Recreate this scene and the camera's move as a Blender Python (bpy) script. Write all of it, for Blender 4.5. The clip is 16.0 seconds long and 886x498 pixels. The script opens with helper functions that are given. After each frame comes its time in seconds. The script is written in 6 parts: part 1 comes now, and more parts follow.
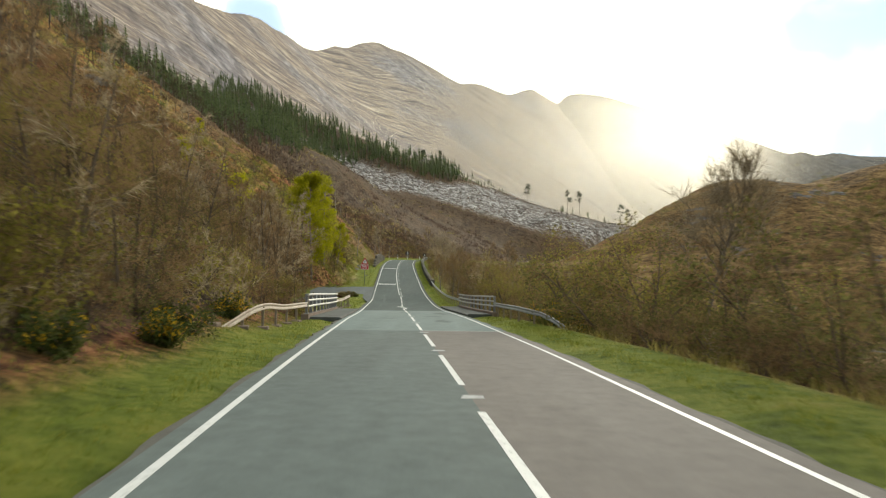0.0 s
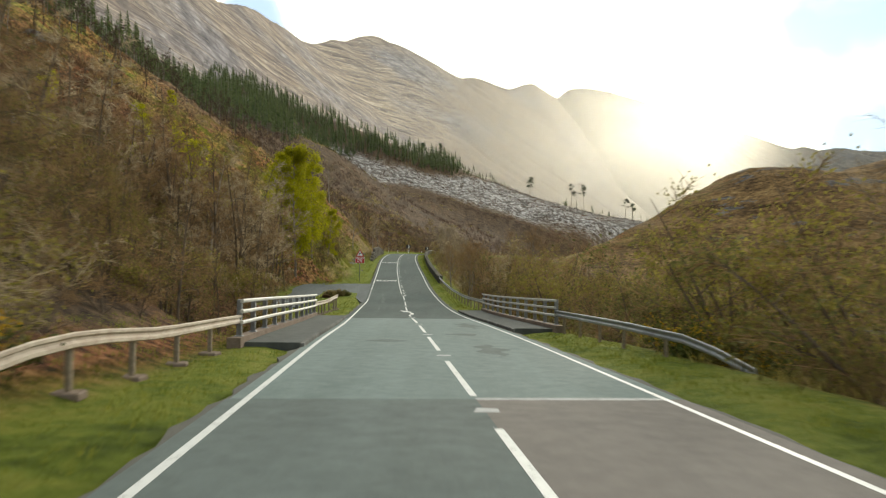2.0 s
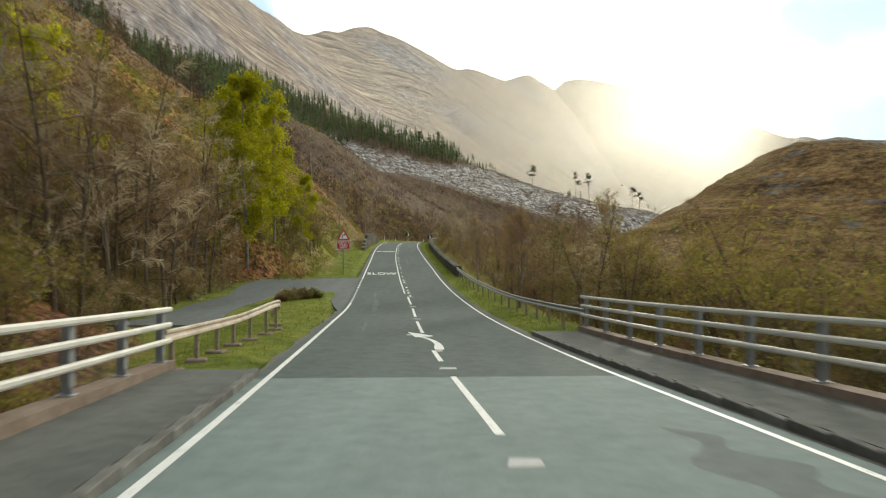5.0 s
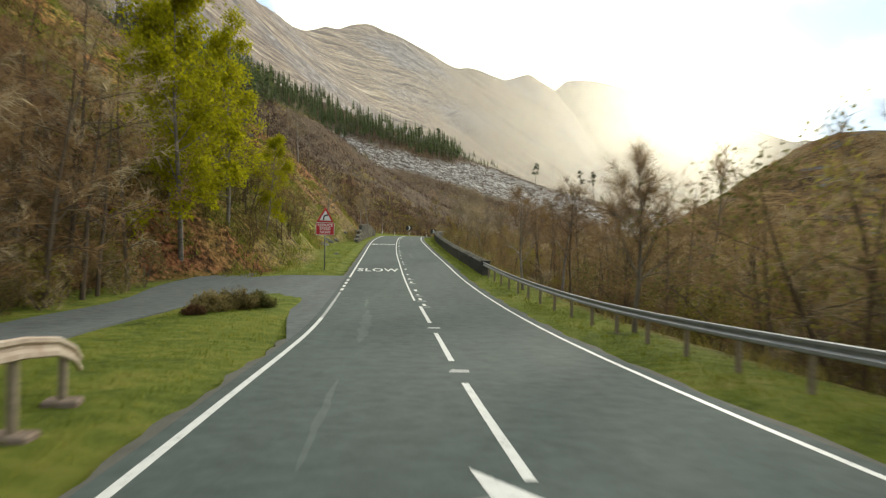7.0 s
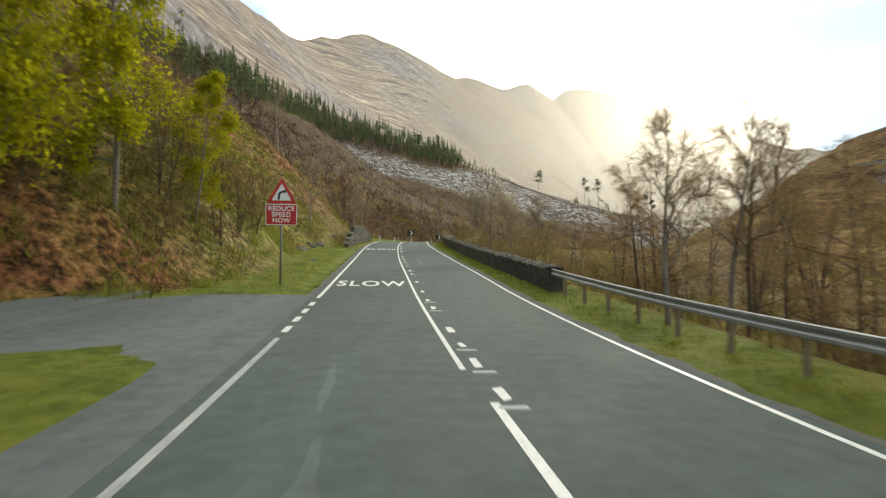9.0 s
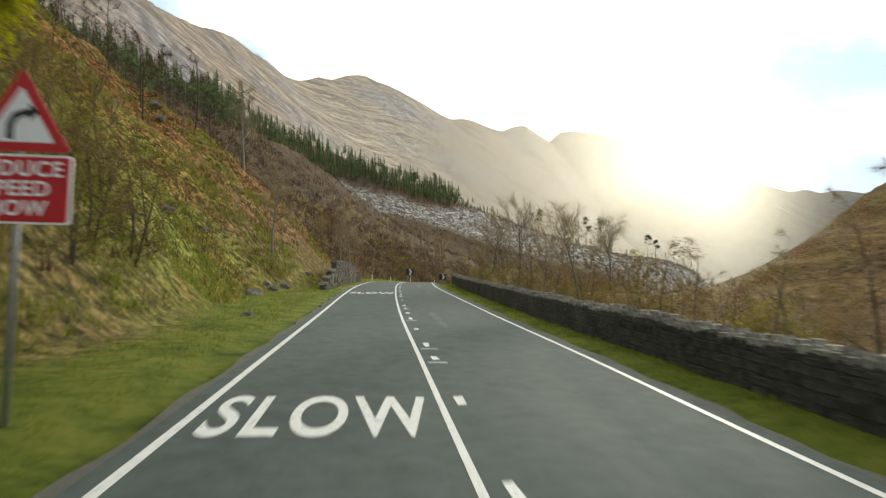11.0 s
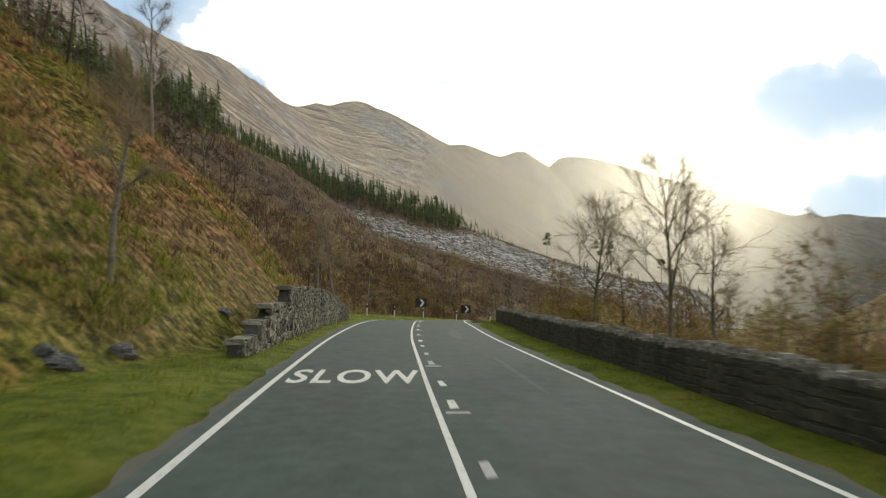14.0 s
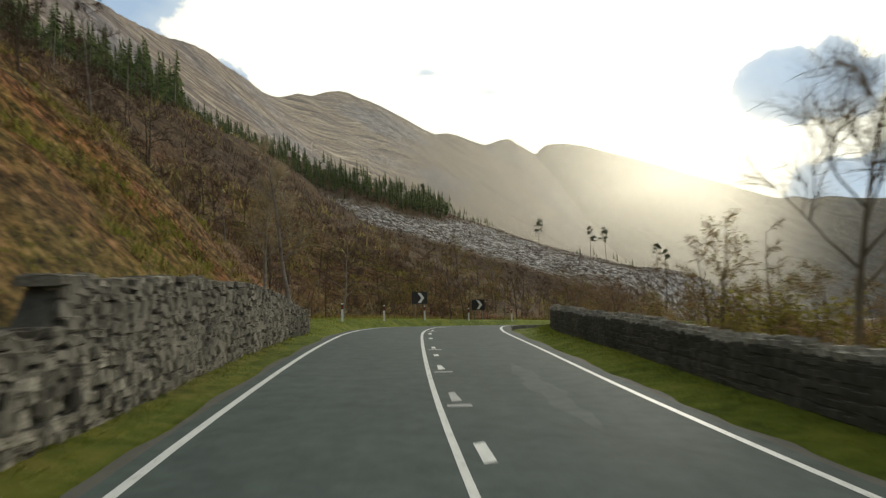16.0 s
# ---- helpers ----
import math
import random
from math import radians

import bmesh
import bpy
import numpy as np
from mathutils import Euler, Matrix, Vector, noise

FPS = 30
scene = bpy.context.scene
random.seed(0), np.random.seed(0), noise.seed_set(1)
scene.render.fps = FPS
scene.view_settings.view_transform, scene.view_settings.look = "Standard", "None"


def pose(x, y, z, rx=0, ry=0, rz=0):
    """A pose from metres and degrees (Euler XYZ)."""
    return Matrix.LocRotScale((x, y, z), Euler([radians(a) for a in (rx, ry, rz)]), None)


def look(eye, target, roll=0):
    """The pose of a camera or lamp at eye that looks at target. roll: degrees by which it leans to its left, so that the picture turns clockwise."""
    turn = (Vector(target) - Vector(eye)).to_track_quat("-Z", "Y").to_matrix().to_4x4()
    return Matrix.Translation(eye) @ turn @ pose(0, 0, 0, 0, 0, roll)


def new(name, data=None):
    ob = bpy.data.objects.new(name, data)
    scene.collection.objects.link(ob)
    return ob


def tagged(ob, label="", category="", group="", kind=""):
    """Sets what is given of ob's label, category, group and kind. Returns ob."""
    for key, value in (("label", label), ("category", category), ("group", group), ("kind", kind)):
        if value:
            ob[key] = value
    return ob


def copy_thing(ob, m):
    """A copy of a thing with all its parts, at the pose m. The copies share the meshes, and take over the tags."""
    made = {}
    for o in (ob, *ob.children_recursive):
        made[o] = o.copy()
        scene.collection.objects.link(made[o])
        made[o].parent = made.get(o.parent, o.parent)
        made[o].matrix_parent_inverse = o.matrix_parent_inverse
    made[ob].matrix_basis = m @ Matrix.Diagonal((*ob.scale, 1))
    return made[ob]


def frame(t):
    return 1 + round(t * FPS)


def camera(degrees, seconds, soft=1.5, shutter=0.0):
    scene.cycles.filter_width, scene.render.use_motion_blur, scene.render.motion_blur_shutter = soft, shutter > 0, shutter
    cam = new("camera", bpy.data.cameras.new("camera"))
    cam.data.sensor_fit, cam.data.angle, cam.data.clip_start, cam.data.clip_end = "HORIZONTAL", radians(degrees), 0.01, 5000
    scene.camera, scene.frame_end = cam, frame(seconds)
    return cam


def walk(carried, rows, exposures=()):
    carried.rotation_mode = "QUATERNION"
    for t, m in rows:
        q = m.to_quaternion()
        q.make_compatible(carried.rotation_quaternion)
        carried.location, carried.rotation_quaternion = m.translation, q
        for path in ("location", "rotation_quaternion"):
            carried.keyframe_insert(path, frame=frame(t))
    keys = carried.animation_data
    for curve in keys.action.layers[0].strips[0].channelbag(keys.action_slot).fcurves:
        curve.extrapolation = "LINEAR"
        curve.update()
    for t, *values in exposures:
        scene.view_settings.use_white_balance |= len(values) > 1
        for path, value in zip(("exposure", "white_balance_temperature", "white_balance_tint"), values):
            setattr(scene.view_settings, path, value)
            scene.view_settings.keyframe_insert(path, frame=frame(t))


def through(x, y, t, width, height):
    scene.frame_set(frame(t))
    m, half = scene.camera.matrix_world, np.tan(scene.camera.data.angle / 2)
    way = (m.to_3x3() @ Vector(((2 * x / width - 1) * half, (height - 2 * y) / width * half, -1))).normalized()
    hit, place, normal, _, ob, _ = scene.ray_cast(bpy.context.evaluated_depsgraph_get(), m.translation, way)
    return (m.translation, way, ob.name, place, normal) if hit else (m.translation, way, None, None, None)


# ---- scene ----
# ---- camera and walk ----
cam = camera(62.54, 16.0, soft=1.2, shutter=0.6)
PATH = [
    (0, (0.000, -3.704, 2.000), (0.000, 6.294, 2.175), 0.95),
    (0.5, (-0.382, 1.021, 1.869), (-0.379, 11.020, 2.029), 1.47),
    (1, (-0.758, 5.759, 1.740), (-0.749, 15.758, 1.881), 1.91),
    (1.5, (-1.146, 10.560, 1.580), (-1.129, 20.559, 1.714), 1.77),
    (2, (-1.504, 15.502, 1.425), (-1.488, 25.501, 1.547), 0.93),
    (2.5, (-1.884, 20.601, 1.243), (-1.864, 30.600, 1.363), 0.47),
    (3, (-2.242, 25.860, 1.062), (-2.214, 35.859, 1.153), 0.09),
    (5.5, (-3.993, 51.095, 0.006), (-3.893, 61.095, 0.054), 0.71),
    (6, (-4.376, 56.234, -0.200), (-4.280, 66.233, -0.145), 1.62),
    (6.5, (-4.768, 61.373, -0.411), (-4.668, 71.372, -0.361), 1.68),
    (7, (-5.153, 66.549, -0.633), (-5.053, 76.549, -0.578), 1.08),
    (7.5, (-5.511, 71.800, -0.800), (-5.435, 81.799, -0.727), -0.04),
    (8, (-5.874, 77.104, -0.911), (-5.794, 87.103, -0.798), -0.01),
    (8.5, (-6.236, 82.438, -1.016), (-6.138, 92.436, -0.859), 0.52),
    (9, (-6.598, 87.819, -1.073), (-6.478, 97.816, -0.864), 0.71),
    (9.5, (-6.905, 93.223, -1.001), (-6.758, 103.216, -0.661), 0.96),
    (12, (-8.523, 120.229, 0.094), (-8.306, 130.179, 1.068), 0.66),
    (12.5, (-8.855, 125.616, 0.392), (-8.638, 135.559, 1.433), 0.46),
    (13, (-9.260, 130.983, 0.719), (-9.044, 140.921, 1.814), 0.65),
    (13.5, (-9.676, 136.321, 1.035), (-9.475, 146.256, 2.158), 1.34),
    (14, (-10.051, 141.626, 1.322), (-9.862, 151.559, 2.462), 0.52),
    (14.5, (-10.395, 146.867, 1.615), (-10.215, 156.801, 2.749), -0.28),
    (15, (-10.693, 152.036, 1.931), (-10.495, 161.972, 3.047), -0.07),
    (15.5, (-10.957, 157.163, 2.215), (-10.675, 167.109, 3.219), -0.39),
    (16, (-11.130, 162.344, 2.483), (-10.754, 172.286, 3.494), -0.84),
]
walk(cam, [(t, look(eye, target, roll)) for t, eye, target, roll in PATH],
     exposures=((0, -1.2, 6650, 7), (3, -1.25, 6650, 7), (9.5, -1.12, 6650, 7), (12, -1.42, 6650, 7), (14, -1.65, 6650, 7), (16, -1.95, 6650, 7)))

# ---- sky, sun ----
SUN_TURN, SUN_RISE = 20.5, 15.5   # degrees right of +y, degrees above the horizon
world = bpy.data.worlds.new("sky")
scene.world = world
world.use_nodes = True
wn, wl_ = world.node_tree.nodes, world.node_tree.links
wn.clear()
w_out = wn.new("ShaderNodeOutputWorld")
w_bg = wn.new("ShaderNodeBackground")
sky = wn.new("ShaderNodeTexSky")
sky.sky_type, sky.sun_disc = "NISHITA", False
sky.sun_elevation, sky.sun_rotation = radians(SUN_RISE), radians(SUN_TURN)
sky.dust_density = 1.0
# bright broken cloud over the blue
w_co = wn.new("ShaderNodeTexCoord")
w_ramp = wn.new("ShaderNodeValToRGB")
w_mix = wn.new("ShaderNodeMixRGB")
w_glow = wn.new("ShaderNodeVectorMath")
w_glow.operation = "DOT_PRODUCT"
w_glow.inputs[1].default_value = (math.sin(radians(SUN_TURN)) * math.cos(radians(SUN_RISE)), math.cos(radians(SUN_TURN)) * math.cos(radians(SUN_RISE)), math.sin(radians(SUN_RISE)))
wl_.new(w_co.outputs["Generated"], w_glow.inputs[0])
w_lit = wn.new("ShaderNodeValToRGB")
w_lit.color_ramp.elements[0].position, w_lit.color_ramp.elements[1].position = 0.35, 1.0
w_lit.color_ramp.elements[0].color, w_lit.color_ramp.elements[1].color = (0.40, 0.40, 0.385, 1), (1.0, 0.98, 0.88, 1)
wl_.new(w_glow.outputs["Value"], w_lit.inputs[0])
w_cloud = wn.new("ShaderNodeMixRGB")
w_cloud.blend_type = "MULTIPLY"
w_cloud.inputs[0].default_value, w_cloud.inputs[2].default_value = 1.0, (52, 52, 50, 1)
wl_.new(w_lit.outputs[0], w_cloud.inputs[1])
wl_.new(w_cloud.outputs[0], w_mix.inputs[2])
# torn edges of the gaps in the cloud
w_rag = wn.new("ShaderNodeTexNoise")
w_rag.inputs["Scale"].default_value, w_rag.inputs["Detail"].default_value, w_rag.inputs["Roughness"].default_value = 9.0, 6, 0.6
wl_.new(w_co.outputs["Generated"], w_rag.inputs["Vector"])
w_off = wn.new("ShaderNodeVectorMath")
w_off.operation = "SUBTRACT"
w_off.inputs[1].default_value = (0.5, 0.5, 0.5)
wl_.new(w_rag.outputs["Color"], w_off.inputs[0])
w_way = wn.new("ShaderNodeVectorMath")
w_way.operation = "MULTIPLY_ADD"
w_way.inputs[1].default_value = (0.13, 0.13, 0.09)
wl_.new(w_off.outputs[0], w_way.inputs[0])
wl_.new(w_co.outputs["Generated"], w_way.inputs[2])
w_unit = wn.new("ShaderNodeVectorMath")
w_unit.operation = "NORMALIZE"
wl_.new(w_way.outputs[0], w_unit.inputs[0])
gaps = None
for az, el, wide in ((26.0, 16.0, 0.9988), (28.6, 16.3, 0.9980), (31.6, 16.6, 0.9975), (28.6, 9.0, 0.9992), (31.2, 9.0, 0.9988), (34.5, 9.2, 0.9985), (-24, 24.0, 0.9925), (-15.0, 17.6, 0.9987), (-60, 40, 0.93), (120, 35, 0.9), (200, 50, 0.9)):
    w_dot = wn.new("ShaderNodeVectorMath")
    w_dot.operation = "DOT_PRODUCT"
    w_dot.inputs[1].default_value = (math.sin(radians(az)) * math.cos(radians(el)), math.cos(radians(az)) * math.cos(radians(el)), math.sin(radians(el)))
    wl_.new(w_unit.outputs[0], w_dot.inputs[0])
    w_gap = wn.new("ShaderNodeMapRange")
    w_gap.interpolation_type = "SMOOTHSTEP"
    w_gap.inputs["From Min"].default_value, w_gap.inputs["From Max"].default_value = wide, 1.0
    wl_.new(w_dot.outputs["Value"], w_gap.inputs[0])
    if gaps is None:
        gaps = w_gap.outputs[0]
    else:
        w_top = wn.new("ShaderNodeMath")
        w_top.operation = "MAXIMUM"
        wl_.new(gaps, w_top.inputs[0])
        wl_.new(w_gap.outputs[0], w_top.inputs[1])
        gaps = w_top.outputs[0]
w_torn = wn.new("ShaderNodeTexNoise")
w_torn.inputs["Scale"].default_value, w_torn.inputs["Detail"].default_value = 7.0, 8
w_flat = wn.new("ShaderNodeMapping")
w_flat.inputs["Scale"].default_value = (1, 1, 3.2)
wl_.new(w_co.outputs["Generated"], w_flat.inputs[0])
wl_.new(w_flat.outputs[0], w_torn.inputs["Vector"])
w_sum = wn.new("ShaderNodeMath")
w_sum.operation = "MULTIPLY_ADD"
w_sum.inputs[1].default_value = 0.54
wl_.new(gaps, w_sum.inputs[0])
wl_.new(w_torn.outputs["Fac"], w_sum.inputs[2])
w_ramp.color_ramp.elements[0].position, w_ramp.color_ramp.elements[1].position = 0.645, 1.02
w_thin = w_ramp.color_ramp.elements.new(0.735)
w_thin.color = (0.22, 0.22, 0.22, 1)
w_ramp.color_ramp.elements[0].color, w_ramp.color_ramp.elements[-1].color = (1, 1, 1, 1), (0.03, 0.03, 0.03, 1)
wl_.new(w_sum.outputs[0], w_ramp.inputs[0])
wl_.new(w_ramp.outputs[0], w_mix.inputs[0])
w_more = wn.new("ShaderNodeMixRGB")
w_more.blend_type = "MULTIPLY"
w_more.inputs[0].default_value, w_more.inputs[2].default_value = 1.0, (3.0, 3.9, 5.2, 1)
wl_.new(sky.outputs[0], w_more.inputs[1])
w_pale = wn.new("ShaderNodeMixRGB")
w_pale.inputs[0].default_value, w_pale.inputs[2].default_value = 0.95, (13.5, 18.5, 25.0, 1)
wl_.new(w_more.outputs[0], w_pale.inputs[1])
wl_.new(w_pale.outputs[0], w_mix.inputs[1])
wl_.new(w_mix.outputs[0], w_bg.inputs[0])
w_bg.inputs[1].default_value = 0.11
wl_.new(w_bg.outputs[0], w_out.inputs[0])
sun = new("sun", bpy.data.lights.new("sun", "SUN"))
sun.data.energy, sun.data.angle, sun.data.color = 4.6, radians(8), (1.0, 0.94, 0.82)
sd = Vector((math.sin(radians(SUN_TURN)) * math.cos(radians(SUN_RISE)), math.cos(radians(SUN_TURN)) * math.cos(radians(SUN_RISE)), math.sin(radians(SUN_RISE))))
sun.matrix_world = look(sd * 300, (0, 0, 0))


# ---- materials ----
def links_of(name, rough=0.9, metal=0.0):
    m = bpy.data.materials.new(name)
    m.use_nodes = True
    n, l = m.node_tree.nodes, m.node_tree.links
    b = n["Principled BSDF"]
    b.inputs["Roughness"].default_value, b.inputs["Metallic"].default_value = rough, metal
    if rough > 0.7:
        b.inputs["Specular IOR Level"].default_value = 0.08
    return m, n, l, b


def noise_at(n, l, scale, detail=6, rough=0.6, stretch=(1, 1, 1), turn=(0, 0, 0), local=False):
    """A noise value over the world's place (or the object's own)."""
    mp = n.new("ShaderNodeMapping")
    mp.inputs["Scale"].default_value, mp.inputs["Rotation"].default_value = stretch, turn
    if local:
        l.new(n.new("ShaderNodeTexCoord").outputs["Object"], mp.inputs[0])
    else:
        l.new(n.new("ShaderNodeNewGeometry").outputs["Position"], mp.inputs[0])
    t = n.new("ShaderNodeTexNoise")
    t.inputs["Scale"].default_value, t.inputs["Detail"].default_value, t.inputs["Roughness"].default_value = scale, detail, rough
    l.new(mp.outputs[0], t.inputs["Vector"])
    return t.outputs["Fac"]


def ramp(n, l, value, *stops):
    r = n.new("ShaderNodeValToRGB")
    e = r.color_ramp.elements
    while len(e) < len(stops):
        e.new(0.5)
    for k, (p, c) in zip(e, stops):
        k.position, k.color = p, (c, c, c, 1) if isinstance(c, (int, float)) else (*c, 1)
    l.new(value, r.inputs[0])
    return r.outputs[0]


def blend(n, l, fac, a, b, kind="MIX"):
    x = n.new("ShaderNodeMixRGB")
    x.blend_type = kind
    for slot, v in zip((0, 1, 2), (fac, a, b)):
        if isinstance(v, (int, float)):
            x.inputs[slot].default_value = v if slot == 0 else (v, v, v, 1)
        elif isinstance(v, tuple):
            x.inputs[slot].default_value = (*v, 1)
        else:
            l.new(v, x.inputs[slot])
    return x.outputs[0]


def bump(n, l, b, value, strength=0.5, distance=0.02):
    k = n.new("ShaderNodeBump")
    k.inputs["Strength"].default_value, k.inputs["Distance"].default_value = strength, distance
    l.new(value, k.inputs["Height"])
    l.new(k.outputs[0], b.inputs["Normal"])


def plain(name, dark, light, scale=8.0, rough=0.85, relief=0.3, depth=0.01, metal=0.0, local=True, vary=0.0, stretch=(1, 1, 1)):
    """Two colours over a noise at two scales, with a bump; vary: how far single objects differ."""
    m, n, l, b = links_of(name, rough, metal)
    big = noise_at(n, l, scale * 0.15, 4, 0.6, stretch, local=local)
    fine = noise_at(n, l, scale, 8, 0.65, stretch, local=local)
    both = blend(n, l, 0.5, big, fine)
    c = ramp(n, l, both, (0.32, dark), (0.68, light))
    if vary:
        h = n.new("ShaderNodeHueSaturation")
        o = n.new("ShaderNodeObjectInfo")
        v = n.new("ShaderNodeMapRange")
        v.inputs["To Min"].default_value, v.inputs["To Max"].default_value = 1 - vary, 1 + vary
        l.new(o.outputs["Random"], v.inputs[0])
        l.new(v.outputs[0], h.inputs["Value"])
        l.new(c, h.inputs["Color"])
        c = h.outputs[0]
    l.new(c, b.inputs["Base Color"])
    bump(n, l, b, fine, relief, depth)
    return m


def leafy(name, dark, light, through=0.35, spread=0.25):
    """Leaves or twigs: each island its own shade, some light passing through."""
    m, n, l, b = links_of(name, 0.75)
    g = n.new("ShaderNodeNewGeometry")
    o = n.new("ShaderNodeObjectInfo")
    c = ramp(n, l, g.outputs["Random Per Island"], (0.0, dark), (1.0, light))
    h = n.new("ShaderNodeHueSaturation")
    v = n.new("ShaderNodeMapRange")
    v.inputs["To Min"].default_value, v.inputs["To Max"].default_value = 1 - spread, 1 + spread
    l.new(o.outputs["Random"], v.inputs[0])
    l.new(v.outputs[0], h.inputs["Value"])
    l.new(c, h.inputs["Color"])
    l.new(h.outputs[0], b.inputs["Base Color"])
    if through:
        t = n.new("ShaderNodeBsdfTranslucent")
        l.new(h.outputs[0], t.inputs[0])
        x = n.new("ShaderNodeMixShader")
        x.inputs[0].default_value = through
        l.new(b.outputs[0], x.inputs[1])
        l.new(t.outputs[0], x.inputs[2])
        l.new(x.outputs[0], n["Material Output"].inputs[0])
    return m


def asphalt(name, dark, light, patchy=0.72):
    m, n, l, b = links_of(name, 0.92)
    b.inputs["Specular IOR Level"].default_value = 0.12
    grain = noise_at(n, l, 60, 4, 0.75)
    stain = noise_at(n, l, 0.30, 6, 0.66, (1, 0.35, 1))
    track = noise_at(n, l, 0.9, 6, 0.6, (1, 0.035, 1))
    spots = noise_at(n, l, 2.4, 7, 0.72)
    c = ramp(n, l, blend(n, l, patchy, grain, blend(n, l, 0.45, blend(n, l, 0.6, stain, track), spots)), (0.37, dark), (0.5, tuple(0.5 * (p + q) for p, q in zip(dark, light))), (0.63, light))
    l.new(c, b.inputs["Base Color"])
    l.new(ramp(n, l, track, (0.3, 0.8), (0.7, 0.97)), b.inputs["Roughness"])
    bump(n, l, b, grain, 0.4, 0.006)
    return m


M_ROAD = asphalt("asphalt_grey", (0.034, 0.046, 0.043), (0.100, 0.126, 0.118))
M_ROAD_PALE = asphalt("asphalt_pale", (0.095, 0.125, 0.118), (0.20, 0.245, 0.232))
M_ROAD_OLD = asphalt("asphalt_grey_worn", (0.066, 0.081, 0.076), (0.148, 0.174, 0.165))
M_ROAD_BUFF = asphalt("asphalt_buff", (0.110, 0.100, 0.090), (0.205, 0.185, 0.165))
M_LAYBY = asphalt("lay_by_tarmac", (0.045, 0.053, 0.053), (0.155, 0.172, 0.170), 0.7)
M_PATH = asphalt("footway_asphalt", (0.045, 0.050, 0.045), (0.135, 0.14, 0.13), 0.7)
M_SCAR = asphalt("asphalt_scuffed", (0.050, 0.064, 0.060), (0.128, 0.154, 0.146))
M_GRAVEL = asphalt("grit", (0.055, 0.053, 0.045), (0.14, 0.135, 0.115), 0.5)


def line_paint():
    m, n, l, b = links_of("line_paint", 0.6)
    worn = noise_at(n, l, 9, 8, 0.75)
    c = ramp(n, l, worn, (0.36, (0.13, 0.14, 0.14)), (0.43, (0.52, 0.53, 0.51)), (0.8, (0.70, 0.70, 0.67)))
    l.new(c, b.inputs["Base Color"])
    return m


M_LINE = line_paint()
M_LINE_WORN = plain("worn_line_paint", (0.16, 0.165, 0.165), (0.42, 0.43, 0.42), 10, 0.7, 0.2, 0.003, local=False)


